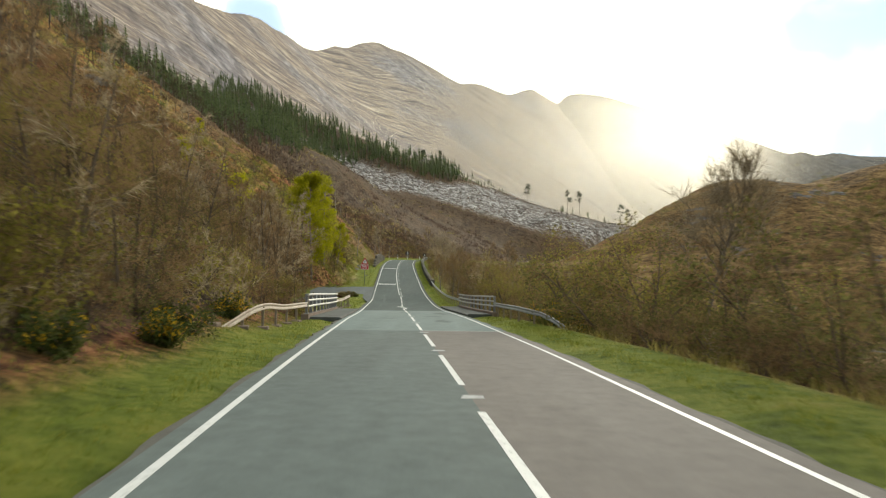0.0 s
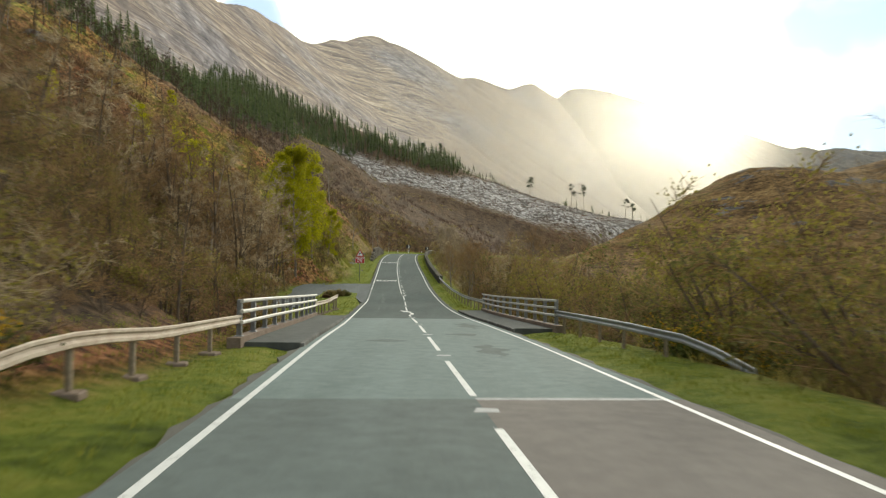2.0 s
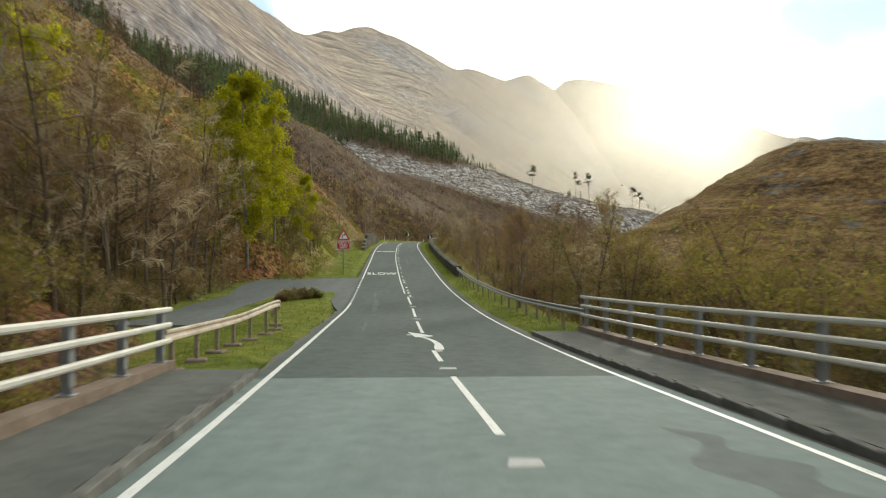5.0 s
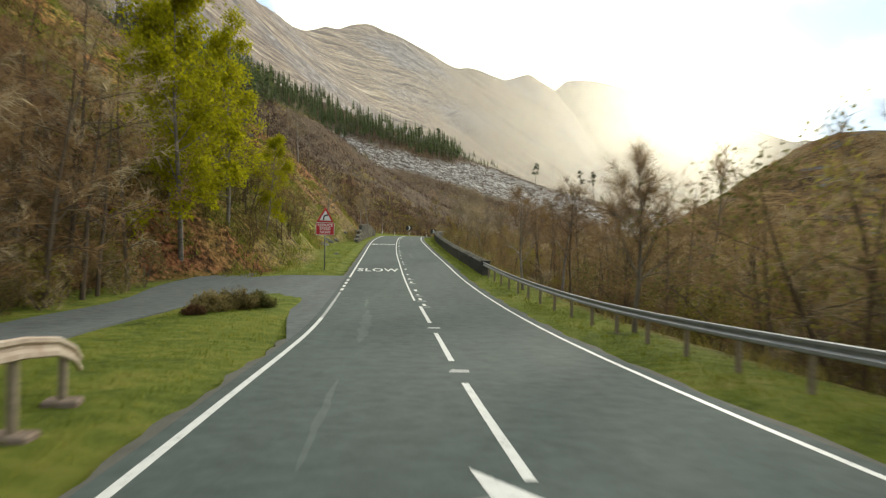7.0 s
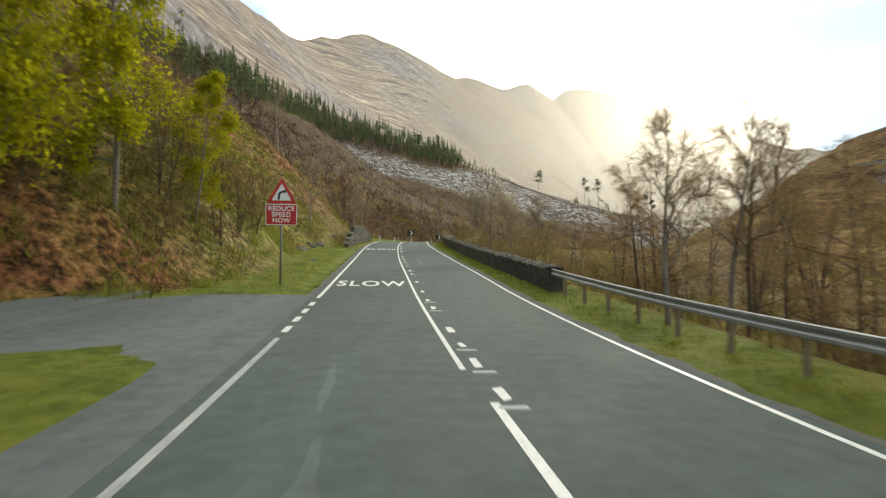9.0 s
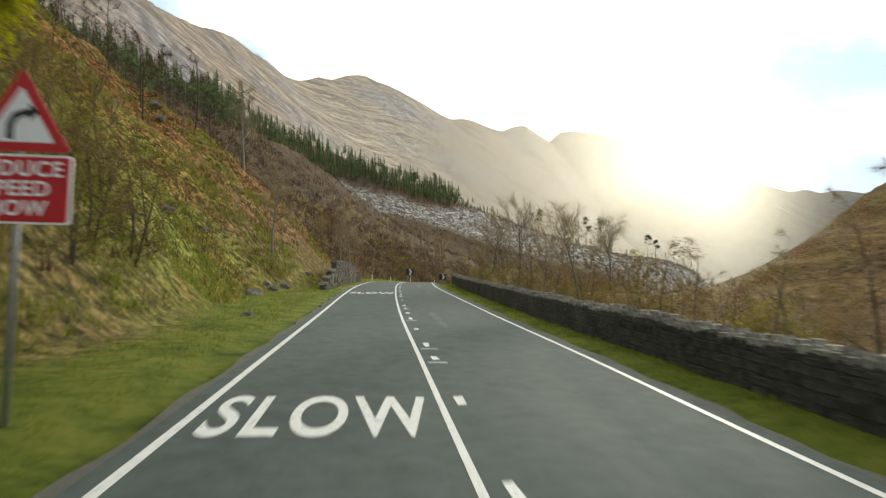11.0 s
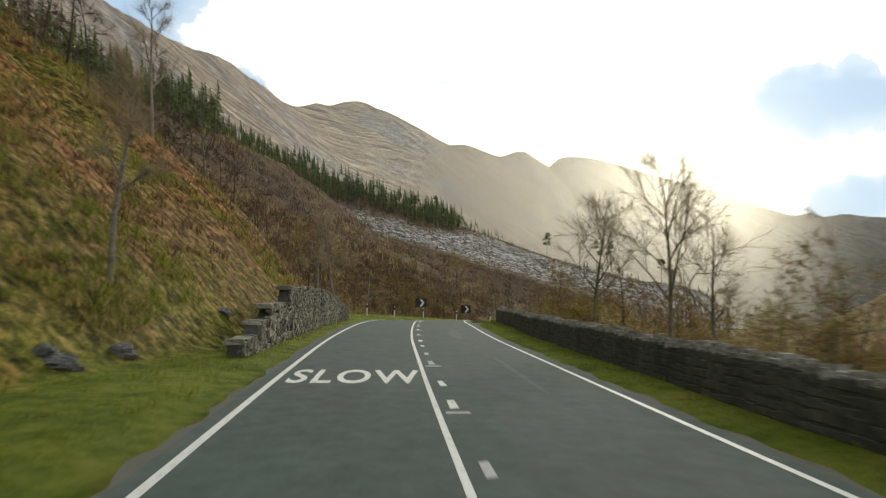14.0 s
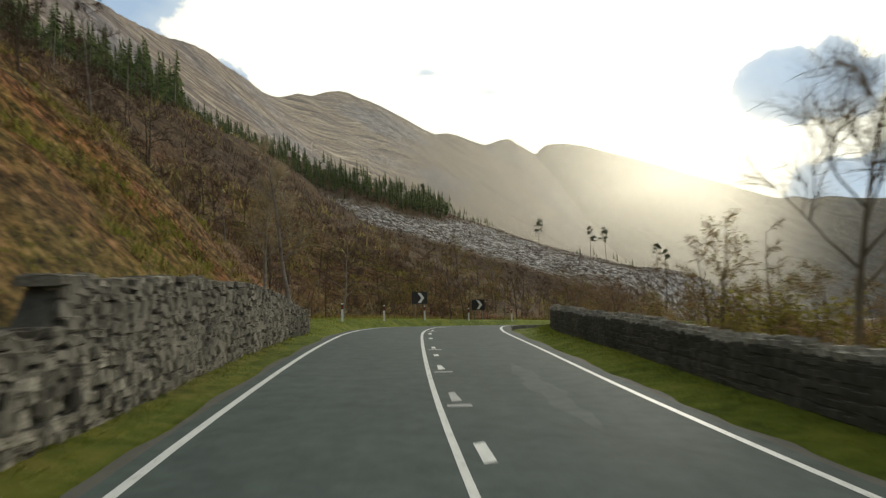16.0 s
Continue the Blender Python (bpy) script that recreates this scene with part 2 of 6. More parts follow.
def moor():
    """Hillside: grass, dead bracken, heather and bare earth, by the place."""
    m, n, l, b = links_of("moor_grass", 0.95)
    fine = noise_at(n, l, 2.2, 9, 0.7)
    mid = noise_at(n, l, 0.22, 7, 0.62)
    big = noise_at(n, l, 0.03, 5, 0.6)
    # dark stops paint shade between tussocks, bright stops their lit tops
    grass = ramp(n, l, fine, (0.38, (0.014, 0.018, 0.004)), (0.48, (0.062, 0.080, 0.008)), (0.57, (0.155, 0.17, 0.022)), (0.68, (0.28, 0.25, 0.06)))
    brack = ramp(n, l, fine, (0.38, (0.018, 0.008, 0.004)), (0.48, (0.10, 0.042, 0.013)), (0.57, (0.22, 0.095, 0.028)), (0.68, (0.36, 0.20, 0.07)))
    gr = n.new("ShaderNodeVertexColor")
    gr.layer_name = "growth"
    gs = n.new("ShaderNodeSeparateColor")
    l.new(gr.outputs["Color"], gs.inputs[0])
    mixed = ramp(n, l, blend(n, l, 0.3, mid, fine), (0.40, 0.0), (0.60, 1.0))
    mixed = blend(n, l, gs.outputs[1], mixed, ramp(n, l, blend(n, l, 0.3, mid, fine), (0.52, 0.0), (0.66, 0.8)))
    c = blend(n, l, blend(n, l, gs.outputs[0], mixed, ramp(n, l, mid, (0.30, 0.55), (0.5, 1.0))), grass, brack)
    heath = ramp(n, l, fine, (0.33, (0.025, 0.018, 0.010)), (0.52, (0.11, 0.075, 0.032)), (0.7, (0.24, 0.17, 0.075)))
    c = blend(n, l, ramp(n, l, big, (0.46, 0.0), (0.62, 0.85)), c, heath)
    c = blend(n, l, 1.0, c, (1.85, 1.75, 2.2), "MULTIPLY")
    c = blend(n, l, gs.outputs[0], c, blend(n, l, 1.0, c, (0.62, 0.64, 0.80), "MULTIPLY"))
    # the mown-short verge beside the road
    at = n.new("ShaderNodeVertexColor")
    at.layer_name = "cover"
    sp = n.new("ShaderNodeSeparateColor")
    l.new(at.outputs["Color"], sp.inputs[0])
    verge = ramp(n, l, blend(n, l, 0.5, fine, noise_at(n, l, 0.5, 5, 0.6)), (0.34, (0.042, 0.062, 0.008)), (0.47, (0.115, 0.150, 0.018)), (0.56, (0.18, 0.20, 0.030)), (0.7, (0.25, 0.215, 0.06)))
    c = blend(n, l, sp.outputs[0], c, verge)
    # felled ground: grey brash and stumps
    brash = ramp(n, l, noise_at(n, l, 0.26, 9, 0.82), (0.40, (0.040, 0.032, 0.027)), (0.49, (0.16, 0.14, 0.125)), (0.56, (0.58, 0.56, 0.53)))
    c = blend(n, l, sp.outputs[1], c, brash)
    earth = ramp(n, l, blend(n, l, 0.5, fine, noise_at(n, l, 0.35, 7, 0.75)), (0.38, (0.012, 0.009, 0.007)), (0.49, (0.058, 0.040, 0.026)), (0.60, (0.17, 0.115, 0.068)))
    c = blend(n, l, sp.outputs[2], c, earth)
    tan = ramp(n, l, blend(n, l, 0.45, noise_at(n, l, 0.5, 7, 0.75), noise_at(n, l, 0.07, 8, 0.7, (1, 1, 3))), (0.38, (0.020, 0.013, 0.007)), (0.46, (0.080, 0.048, 0.020)), (0.53, (0.17, 0.105, 0.042)), (0.64, (0.34, 0.23, 0.10)))
    crag = ramp(n, l, noise_at(n, l, 0.30, 8, 0.75), (0.40, (0.035, 0.035, 0.036)), (0.60, (0.16, 0.16, 0.165)))
    tan = blend(n, l, ramp(n, l, noise_at(n, l, 0.055, 6, 0.7, (1, 1, 2)), (0.60, 0.0), (0.64, 0.9)), tan, crag)
    c = blend(n, l, at.outputs["Alpha"], c, tan)
    l.new(c, b.inputs["Base Color"])
    bump(n, l, b, blend(n, l, 0.5, fine, mid), 1.0, 0.6)
    return m


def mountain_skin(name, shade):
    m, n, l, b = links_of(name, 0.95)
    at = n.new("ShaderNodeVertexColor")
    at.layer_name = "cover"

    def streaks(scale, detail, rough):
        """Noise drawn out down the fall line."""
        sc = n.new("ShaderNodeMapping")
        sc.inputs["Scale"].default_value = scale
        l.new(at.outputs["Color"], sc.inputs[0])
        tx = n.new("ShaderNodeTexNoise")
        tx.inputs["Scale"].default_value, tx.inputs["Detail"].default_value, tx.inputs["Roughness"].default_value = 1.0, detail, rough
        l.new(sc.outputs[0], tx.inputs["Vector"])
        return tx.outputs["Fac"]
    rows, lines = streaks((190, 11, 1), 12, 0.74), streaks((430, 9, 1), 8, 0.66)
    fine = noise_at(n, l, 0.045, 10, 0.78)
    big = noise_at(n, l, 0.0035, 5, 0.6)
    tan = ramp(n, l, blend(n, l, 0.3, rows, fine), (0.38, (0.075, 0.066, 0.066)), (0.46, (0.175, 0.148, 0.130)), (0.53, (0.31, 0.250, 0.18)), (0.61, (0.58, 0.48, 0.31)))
    # cream streaks: sun raking along the flank, put into the colour
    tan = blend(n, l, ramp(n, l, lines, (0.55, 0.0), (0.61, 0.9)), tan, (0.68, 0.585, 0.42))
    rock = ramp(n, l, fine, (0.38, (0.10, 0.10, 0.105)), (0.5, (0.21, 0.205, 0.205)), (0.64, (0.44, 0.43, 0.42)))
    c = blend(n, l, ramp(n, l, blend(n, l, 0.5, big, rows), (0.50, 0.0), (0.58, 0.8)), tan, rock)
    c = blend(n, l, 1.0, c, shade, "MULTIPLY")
    l.new(c, b.inputs["Base Color"])
    bump(n, l, b, blend(n, l, 0.6, rows, lines), 1.0, 2.4)
    return m


M_MOOR = moor()
M_MOUNT = mountain_skin("mountain_grass", (1.03, 1.02, 1.10))
# same skin, with the far ridge's shade and blue distance multiplied into the colour
M_MOUNT_FAR = mountain_skin("mountain_grass_hazy_shade", (0.30, 0.35, 0.43))
M_GALV = plain("galvanised_steel", (0.26, 0.27, 0.28), (0.44, 0.45, 0.46), 14, 0.5, 0.15, 0.002, 0.6)
M_ALU = plain("pale_painted_rail", (0.40, 0.385, 0.34), (0.62, 0.60, 0.54), 9, 0.55, 0.1, 0.002)
M_TIMBER = plain("weathered_timber", (0.15, 0.12, 0.085), (0.34, 0.28, 0.20), 10, 0.9, 0.5, 0.006, stretch=(1, 0.2, 1))
M_CONC = plain("brown_concrete_plinth", (0.13, 0.095, 0.07), (0.27, 0.21, 0.165), 12, 0.9, 0.4, 0.008)
M_KERB = plain("kerb_concrete", (0.07, 0.07, 0.065), (0.17, 0.165, 0.15), 7, 0.9, 0.6, 0.02, vary=0.2)
M_STONE = plain("wall_stone", (0.060, 0.055, 0.046), (0.38, 0.345, 0.28), 4, 0.9, 1.0, 0.04, vary=0.75)
# stone darkened for the shade on the right wall's road face
M_STONE_SHADED = plain("shaded_wall_stone", (0.035, 0.034, 0.030), (0.11, 0.105, 0.092), 5, 0.9, 0.8, 0.03, vary=0.3)
# coping made paler for the light that its face catches
M_COPE = plain("lit_coping", (0.15, 0.14, 0.12), (0.44, 0.42, 0.36), 6, 0.9, 0.8, 0.03, vary=0.3)
M_MORTAR = plain("wall_core", (0.045, 0.043, 0.038), (0.11, 0.105, 0.09), 6, 0.95, 0.6, 0.02)
M_ROCK = plain("outcrop_rock", (0.08, 0.078, 0.074), (0.34, 0.335, 0.325), 3, 0.9, 1.0, 0.15)
M_RED = plain("red_sign_sheeting", (0.42, 0.012, 0.016), (0.52, 0.02, 0.025), 20, 0.45, 0.02, 0.001)
M_WHITE = plain("white_sign_sheeting", (0.74, 0.74, 0.73), (0.82, 0.82, 0.81), 20, 0.5, 0.02, 0.001)
M_BLACK = plain("black_sign_sheeting", (0.012, 0.012, 0.013), (0.022, 0.022, 0.024), 20, 0.5, 0.02, 0.001)
M_STEEL = plain("sign_post_grey", (0.16, 0.17, 0.17), (0.27, 0.28, 0.28), 20, 0.5, 0.1, 0.002, 0.3)
M_BARK_BIRCH = plain("birch_bark", (0.08, 0.065, 0.05), (0.38, 0.34, 0.29), 6, 0.85, 0.5, 0.01, vary=0.25, stretch=(1, 1, 2.5))
M_BARK = plain("brown_bark", (0.045, 0.035, 0.025), (0.15, 0.115, 0.08), 8, 0.9, 0.7, 0.015, vary=0.25, stretch=(1, 1, 0.3))
M_BARK_GREY = plain("grey_brown_bark", (0.09, 0.075, 0.055), (0.27, 0.23, 0.175), 8, 0.9, 0.6, 0.012, stretch=(1, 1, 0.4))
M_TWIG = leafy("birch_twigs", (0.092, 0.059, 0.030), (0.295, 0.195, 0.097), 0.5, 0.3)
M_TWIG_GREY = leafy("grey_twigs", (0.16, 0.125, 0.078), (0.44, 0.36, 0.235), 0.6, 0.3)
M_TWIG_DARK = leafy("purple_birch_twigs", (0.045, 0.030, 0.025), (0.145, 0.092, 0.068), 0.3, 0.3)
M_LEAF = leafy("fresh_spring_leaves", (0.22, 0.23, 0.006), (0.50, 0.475, 0.016), 0.60, 0.2)
M_LEAF_OLIVE = leafy("budding_leaves", (0.12, 0.112, 0.022), (0.29, 0.25, 0.055), 0.55, 0.25)
M_LEAF_DULL = leafy("dull_green_buds", (0.062, 0.064, 0.020), (0.165, 0.155, 0.050), 0.5, 0.3)
M_HEATH = leafy("heather_sprigs", (0.11, 0.09, 0.036), (0.34, 0.27, 0.11), 0.45, 0.25)
M_BRASH = leafy("grey_brash", (0.13, 0.115, 0.10), (0.46, 0.435, 0.40), 0.1, 0.2)
M_GORSE = leafy("gorse_spines", (0.035, 0.05, 0.012), (0.11, 0.125, 0.03), 0.3, 0.2)
M_GORSE_BLOOM = leafy("gorse_bloom", (0.38, 0.21, 0.012), (0.52, 0.33, 0.02), 0.2, 0.2)
M_NEEDLE = leafy("conifer_needles", (0.050, 0.080, 0.034), (0.19, 0.235, 0.10), 0.40, 0.3)
M_PINE = leafy("pine_needles", (0.020, 0.034, 0.014), (0.070, 0.095, 0.040), 0.25, 0.2)
M_GRASS = leafy("grass_blades", (0.09, 0.125, 0.014), (0.29, 0.29, 0.055), 0.45, 0.15)
M_BRACKEN = leafy("dead_bracken", (0.065, 0.035, 0.018), (0.24, 0.135, 0.07), 0.25, 0.2)
M_TUSSOCK = leafy("tussock_grass", (0.07, 0.065, 0.014), (0.40, 0.33, 0.10), 0.4, 0.2)

# ---- plan: the road's line and height ----
def eased(xs, ys):
    """A smooth line through knots (Catmull-Rom), for arrays."""
    xs, ys = np.array(xs, float), np.array(ys, float)
    slope = np.gradient(ys, xs)

    def at(x):
        x = np.clip(np.asarray(x, float), xs[0], xs[-1])
        i = np.clip(np.searchsorted(xs, x, "right") - 1, 0, len(xs) - 2)
        h = xs[i + 1] - xs[i]
        t = (x - xs[i]) / h
        return ((2 * t**3 - 3 * t**2 + 1) * ys[i] + (t**3 - 2 * t**2 + t) * h * slope[i]
                + (-2 * t**3 + 3 * t**2) * ys[i + 1] + (t**3 - t**2) * h * slope[i + 1])
    return at


KNOTS = (0, 6, 18, 30, 42, 54, 66, 78, 90, 102, 114, 126, 138, 150, 162, 174, 186, 198, 210)
road_x = eased(KNOTS, (1.22, 0.76, -0.12, -0.99, -1.85, -2.67, -3.64, -4.48, -5.19, -6.11, -7.06, -7.96, -8.82, -9.55, -10.16, -10.66, -10.82, -10.71, -10.54))
road_z = eased(KNOTS, (-0.10, -0.27, -0.65, -1.10, -1.56, -2.10, -2.60, -2.93, -3.06, -2.79, -2.27, -1.57, -0.90, -0.20, 0.49, 1.16, 1.82, 2.27, 2.30))
lane_l = eased(KNOTS[::3], (3.90, 3.93, 3.88, 3.73, 3.32, 3.49, 3.08))
lane_r = eased(KNOTS[::3], (3.05, 3.42, 3.64, 3.59, 3.75, 3.38, 3.01))
DASH0 = 1.64
BR_L, BR_R = (38.7, 62.2), (48.2, 72.9)
WR, WL = (117.4, 202.6), (163.4, 194.0)
SIGN = (119.0, -5.63, 0.49)
CHEV = ((-10.86, 219.2, 4.46, 1.2, 0.05), (-5.79, 225.3, 4.02, 1.15, -0.3))
PINES = ((-22.9, 770, 120.7), (-4.2, 780, 121.1), (79.3, 690, 77.6), (119.2, 700, 72.3), (132.5, 705, 72.4), (174.3, 715, 61.9), (180.1, 712, 56.7))
HEATH = (-12.7, 94.4)

BEND, RADIUS, SWEEP = 192.0, 42.0, 46.0


def line_points():
    """The centre line, a point about each metre: place, height, heading (right of +y), run."""
    rows = []
    for y in np.arange(-60, BEND, 1.0):
        x = float(road_x(y)) if y >= 0 else float(road_x(0)) + y * float(road_x(6) - road_x(0)) / 6
        z = float(road_z(y)) if y >= 0 else float(road_z(0)) + y * float(road_z(6) - road_z(0)) / 6
        rows.append((x, y, z))
    x, y, z = rows[-1]
    a = math.atan2(rows[-1][0] - rows[-6][0], 5.0)
    for k in range(330):
        if k < math.radians(SWEEP) * RADIUS:
            a += 1.0 / RADIUS
        x, y = x + math.sin(a), y + math.cos(a)
        zz = float(road_z(min(BEND + k, 209))) - max(0, k - 20) * 0.012
        rows.append((x, y, zz))
    return np.array(rows)


LINE = line_points()
HEAD = np.gradient(LINE[:, :2], axis=0)
HEAD /= np.linalg.norm(HEAD, axis=1)[:, None]
SLOPE = np.gradient(LINE[:, 2])


def off_road(x, y):
    """For arrays of places: the run (index) of the nearest centre-line point and the offset to the right of it."""
    x, y = np.ravel(x), np.ravel(y)
    run, side, rise = np.zeros(len(x)), np.zeros(len(x)), np.zeros(len(x))
    for k in range(0, len(x), 4000):
        dx, dy = x[k:k + 4000, None] - LINE[None, :, 0], y[k:k + 4000, None] - LINE[None, :, 1]
        i = np.argmin(dx * dx + dy * dy, 1)
        ax, ay = np.take_along_axis(dx, i[:, None], 1)[:, 0], np.take_along_axis(dy, i[:, None], 1)[:, 0]
        d = np.hypot(ax, ay)
        f = np.clip(ax * HEAD[i, 0] + ay * HEAD[i, 1], -1, 1)
        rise[k:k + 4000] = LINE[i, 2] + f * SLOPE[i]
        run[k:k + 4000], side[k:k + 4000] = i, d * np.sign(ax * HEAD[i, 1] - ay * HEAD[i, 0])
    return run, side, rise


def step(a, b, v):
    t = np.clip((v - a) / (b - a), 0, 1)
    return t * t * (3 - 2 * t)


def waves(x, y, size, seed=0, octaves=4):
    """Smooth value noise in numpy, about -1 to 1."""
    out, gain, total = 0, 1.0, 0
    for o in range(octaves):
        gx, gy = x / size + 17.3 * o + seed * 5.1, y / size - 9.7 * o + seed * 3.3
        ix, iy = np.floor(gx).astype(np.int64), np.floor(gy).astype(np.int64)
        fx, fy = gx - ix, gy - iy
        fx, fy = fx * fx * (3 - 2 * fx), fy * fy * (3 - 2 * fy)

        def h(a, b):
            v = np.sin(a * 127.1 + b * 311.7 + (seed + o) * 74.7) * 43758.5453
            return (v - np.floor(v)) * 2 - 1
        out = out + gain * ((h(ix, iy) * (1 - fx) + h(ix + 1, iy) * fx) * (1 - fy) + (h(ix, iy + 1) * (1 - fx) + h(ix + 1, iy + 1) * fx) * fy)
        total += gain
        gain, size = gain * 0.5, size * 0.5
    return out / total


foot_x = eased((-100, 0, 103, 196, 222, 248, 310, 435, 480, 528, 565, 600, 830), (-4, -8.5, -15, -19, -14, 4, 30, 65, 100, 152, 183, 194, 205))


fell_low = eased((-200, -140, -99, -73, -50, -23, 5, 43, 78, 120, 180), (230, 150, 96, 48, 16, 14, -6, -42, -72, -104, -150))
fell_top = eased((-200, -140, -96, -70, -48, -10, 30, 60, 120, 180), (280, 195, 131, 95, 74, 52, 58, 90, 160, 200))
foot_d = eased((-100, 57, 70, 79, 107, 116, 122, 160, 168, 192, 200, 300), (8.2, 8.2, 9.5, 15.0, 15.0, 9.5, 8.2, 8.0, 6.3, 6.3, 8.0, 8.2))
knoll_z = eased((0, 25, 45, 65, 85, 100, 130, 160, 210, 320, 420), (0, 6, 15, 23, 30, 37, 38, 50, 56, 50, 20))


def spur_plan(x, y):
    """Far ground is laid out on a shorter plan and stretched outward from the lay-by: plan place and stretch."""
    py = np.where(y < 240, y, 240 + (y - 240) * 0.68)
    k = np.where(y < 240, 1.0, (y - 80) / np.maximum(py - 80, 1))
    return -5 + (x + 5) / k, py, k


def spur_place(px, py):
    """The place in the world of a place on that plan, and the stretch."""
    y = py if py < 240 else 240 + (py - 240) / 0.68
    k = 1.0 if py < 240 else (y - 80) / (py - 80)
    return -5 + (px + 5) * k, y, k


def height(x, y):
    """The ground's height, and how much is verge, felled and bare or tree-shaded earth."""
    shape = np.shape(x)
    x, y = np.ravel(np.asarray(x, float)), np.ravel(np.asarray(y, float))
    run, d, zr = off_road(x, y)
    fade = np.clip(np.hypot(x, y - 150) / 900, 0, 1)
    # left: the steep hillside, further on the spur round which the road bends
    shelf = foot_d(y)
    near_u = np.where(y < 201, np.maximum(0, -d - shelf + 0.8 * waves(x, y, 9, 3)), np.maximum(0, -19 - x))
    px, py, stretch = spur_plan(x, y)
    u = np.where(y < 201, near_u, np.maximum(0, foot_x(py) - px))
    far = step(203, 275, y)
    bank = 0.82 * np.minimum(near_u, 85) + 0.5 * np.maximum(near_u - 85, 0) - 2.0 * (1 - np.exp(-near_u / 4))
    soft_u = near_u * near_u / (near_u + 1.5)
    near_hill = 0.66 * np.minimum(soft_u, 85) + 0.5 * np.maximum(soft_u - 85, 0) + 6.8 * (1 - np.exp(-soft_u / 8))
    near_hill = bank + (near_hill - bank) * step(84, 112, y)
    spur = 0.42 * np.minimum(u, 30) + 0.37 * np.maximum(u - 30, 0) + 17 * step(0, 24, u) * np.exp(-(u / 75) ** 2) * step(430, 520, py)
    spur = (spur + 12 * step(40, 90, u) * (1 - step(320, 430, py))) * stretch
    hill = near_hill * (1 - far) + spur * far
    rough = np.clip(u / 12, 0, 1)
    hill = hill + rough * (2.6 * waves(x, y, 26, 1) + 1.3 * waves(x, y, 6, 2) * (1 - fade) + 1.05 * waves(x, y, 3.0, 5) * (1 - fade) + 0.5 * np.abs(waves(x * 1.5, y * 0.7, 3.4, 35, 2)) * (1 - fade) - 1.5 * np.abs(waves(x, y, 8, 31)) + 0.3 * waves(x, y, 1.5, 33, 2) * (1 - fade))
    hill = hill * (1 - step(570, 1000, py))
    # right: the bank down to the river flats
    v = np.maximum(0, d - 6.6)
    drop = (6.3 + 3.2 * step(100, 125, y)) * (1 - np.exp(-v / (17 + 12 * step(105, 125, y)))) * step(0, 3, v)
    flat = step(0, 30, v)
    right = -drop + flat * (0.9 * waves(x, y, 18, 4) + 0.3 * waves(x, y, 4, 6))
    # the brown hill across the river
    far_side = np.where(y < 258, np.exp(-((y - 258) / 78) ** 2), np.exp(-((y - 258) / 135) ** 2))
    knoll = knoll_z(x) * far_side * (1 + 0.07 * waves(x, y, 34, 8) + 0.025 * waves(x, y, 6, 9))
    knoll = knoll * np.clip(v / 25, 0, 1)
    base = zr * (1 - step(60, 260, np.abs(d)))
    z = base + np.where(d < 0, hill, right + knoll)
    # a burn runs under the bridge
    gully = np.exp(-((y - 56 - 0.12 * d) / 8.0) ** 2) * step(6.4, 9.5, np.abs(d)) * (1 - step(22, 55, np.abs(d)))
    z = z - 4.2 * gully
    z = z - 0.16 * (1 - step(4.5, 5.2, np.abs(d))) - 0.03 + np.where((np.abs(d) > 5) & (np.abs(d) < 9), 0.05 * waves(x, y, 1.5, 7), 0)
    z = z + 0.11 * step(88, 92, y) * (1 - step(98.5, 104.0, y + 0.7 * np.abs(d + 7.4) + 0.6 * waves(x, y, 2.0, 51))) * step(-9.9, -8.8, d) * (1 - step(-5.6, -4.6, d))
    z = z - 0.06 * step(103.5, 105, y) * (1 - step(112, 114, y)) * step(-10.6, -9.8, d) * (1 - step(-4.4, -4.0, d))
    z = z + 0.55 * step(4.3, 6.2, -d) * (1 - step(14, 22, -d)) * step(194, 204, y)
    verge = (1 - step(-0.2, 1.4, -d - shelf + 0.8 - 1.3 * (1 - step(20, 40, y)) + 0.5 * waves(x, y, 5, 16))) * (d < 0) + (1 - step(6.6, 8.6, d)) * (d >= 0)
    e = py - 352 - (px + 120) * 1.03
    low, high = fell_low(px) + 9 * waves(x, y, 45, 11, 5), fell_top(px) + 6 * waves(x, y, 30, 13)
    felled = far * step(low - 5, low + 5, e) * (1 - step(high - 4, high + 8, e)) * step(-190, -150, px)
    # last term: shade under the river-bank trees, painted as dark earth
    earth = gully * 0.8 + 0.75 * step(0.35, 0.6, waves(x, y, 7, 12)) * step(3, 10, u) * (1 - felled) + far * step(1, 6, u) * (1 - felled) * (0.9 + 0.3 * waves(x, y, 30, 14)) + 1.3 * step(7.8, 9.2, -d) * (1 - step(14, 26, -d)) * (1 - step(30, 62, y)) * (0.8 + 0.5 * waves(x, y, 5, 17)) + 0.55 * step(7.6, 11, d) * (1 - step(36, 60, d)) * (0.8 + 0.6 * waves(x, y, 9, 15))
    return z.reshape(shape), np.clip(verge, 0, 1).reshape(shape), np.clip(felled, 0, 1).reshape(shape), np.clip(earth, 0, 1).reshape(shape)


def ground_at(x, y):
    return float(height(np.array([x]), np.array([y]))[0][0])


# ---- mesh helpers ----
def link_mesh(name, verts, faces, material, parent=None, label="", smooth=False):
    me = bpy.data.meshes.new(name)
    me.from_pydata([tuple(v) for v in verts], [], [tuple(f) for f in faces])
    me.materials.append(material)
    if smooth:
        me.polygons.foreach_set("use_smooth", [True] * len(me.polygons))
    me.update()
    ob = new(name, me)
    if parent:
        ob.parent = parent
    if label:
        ob["label"] = label
    return ob


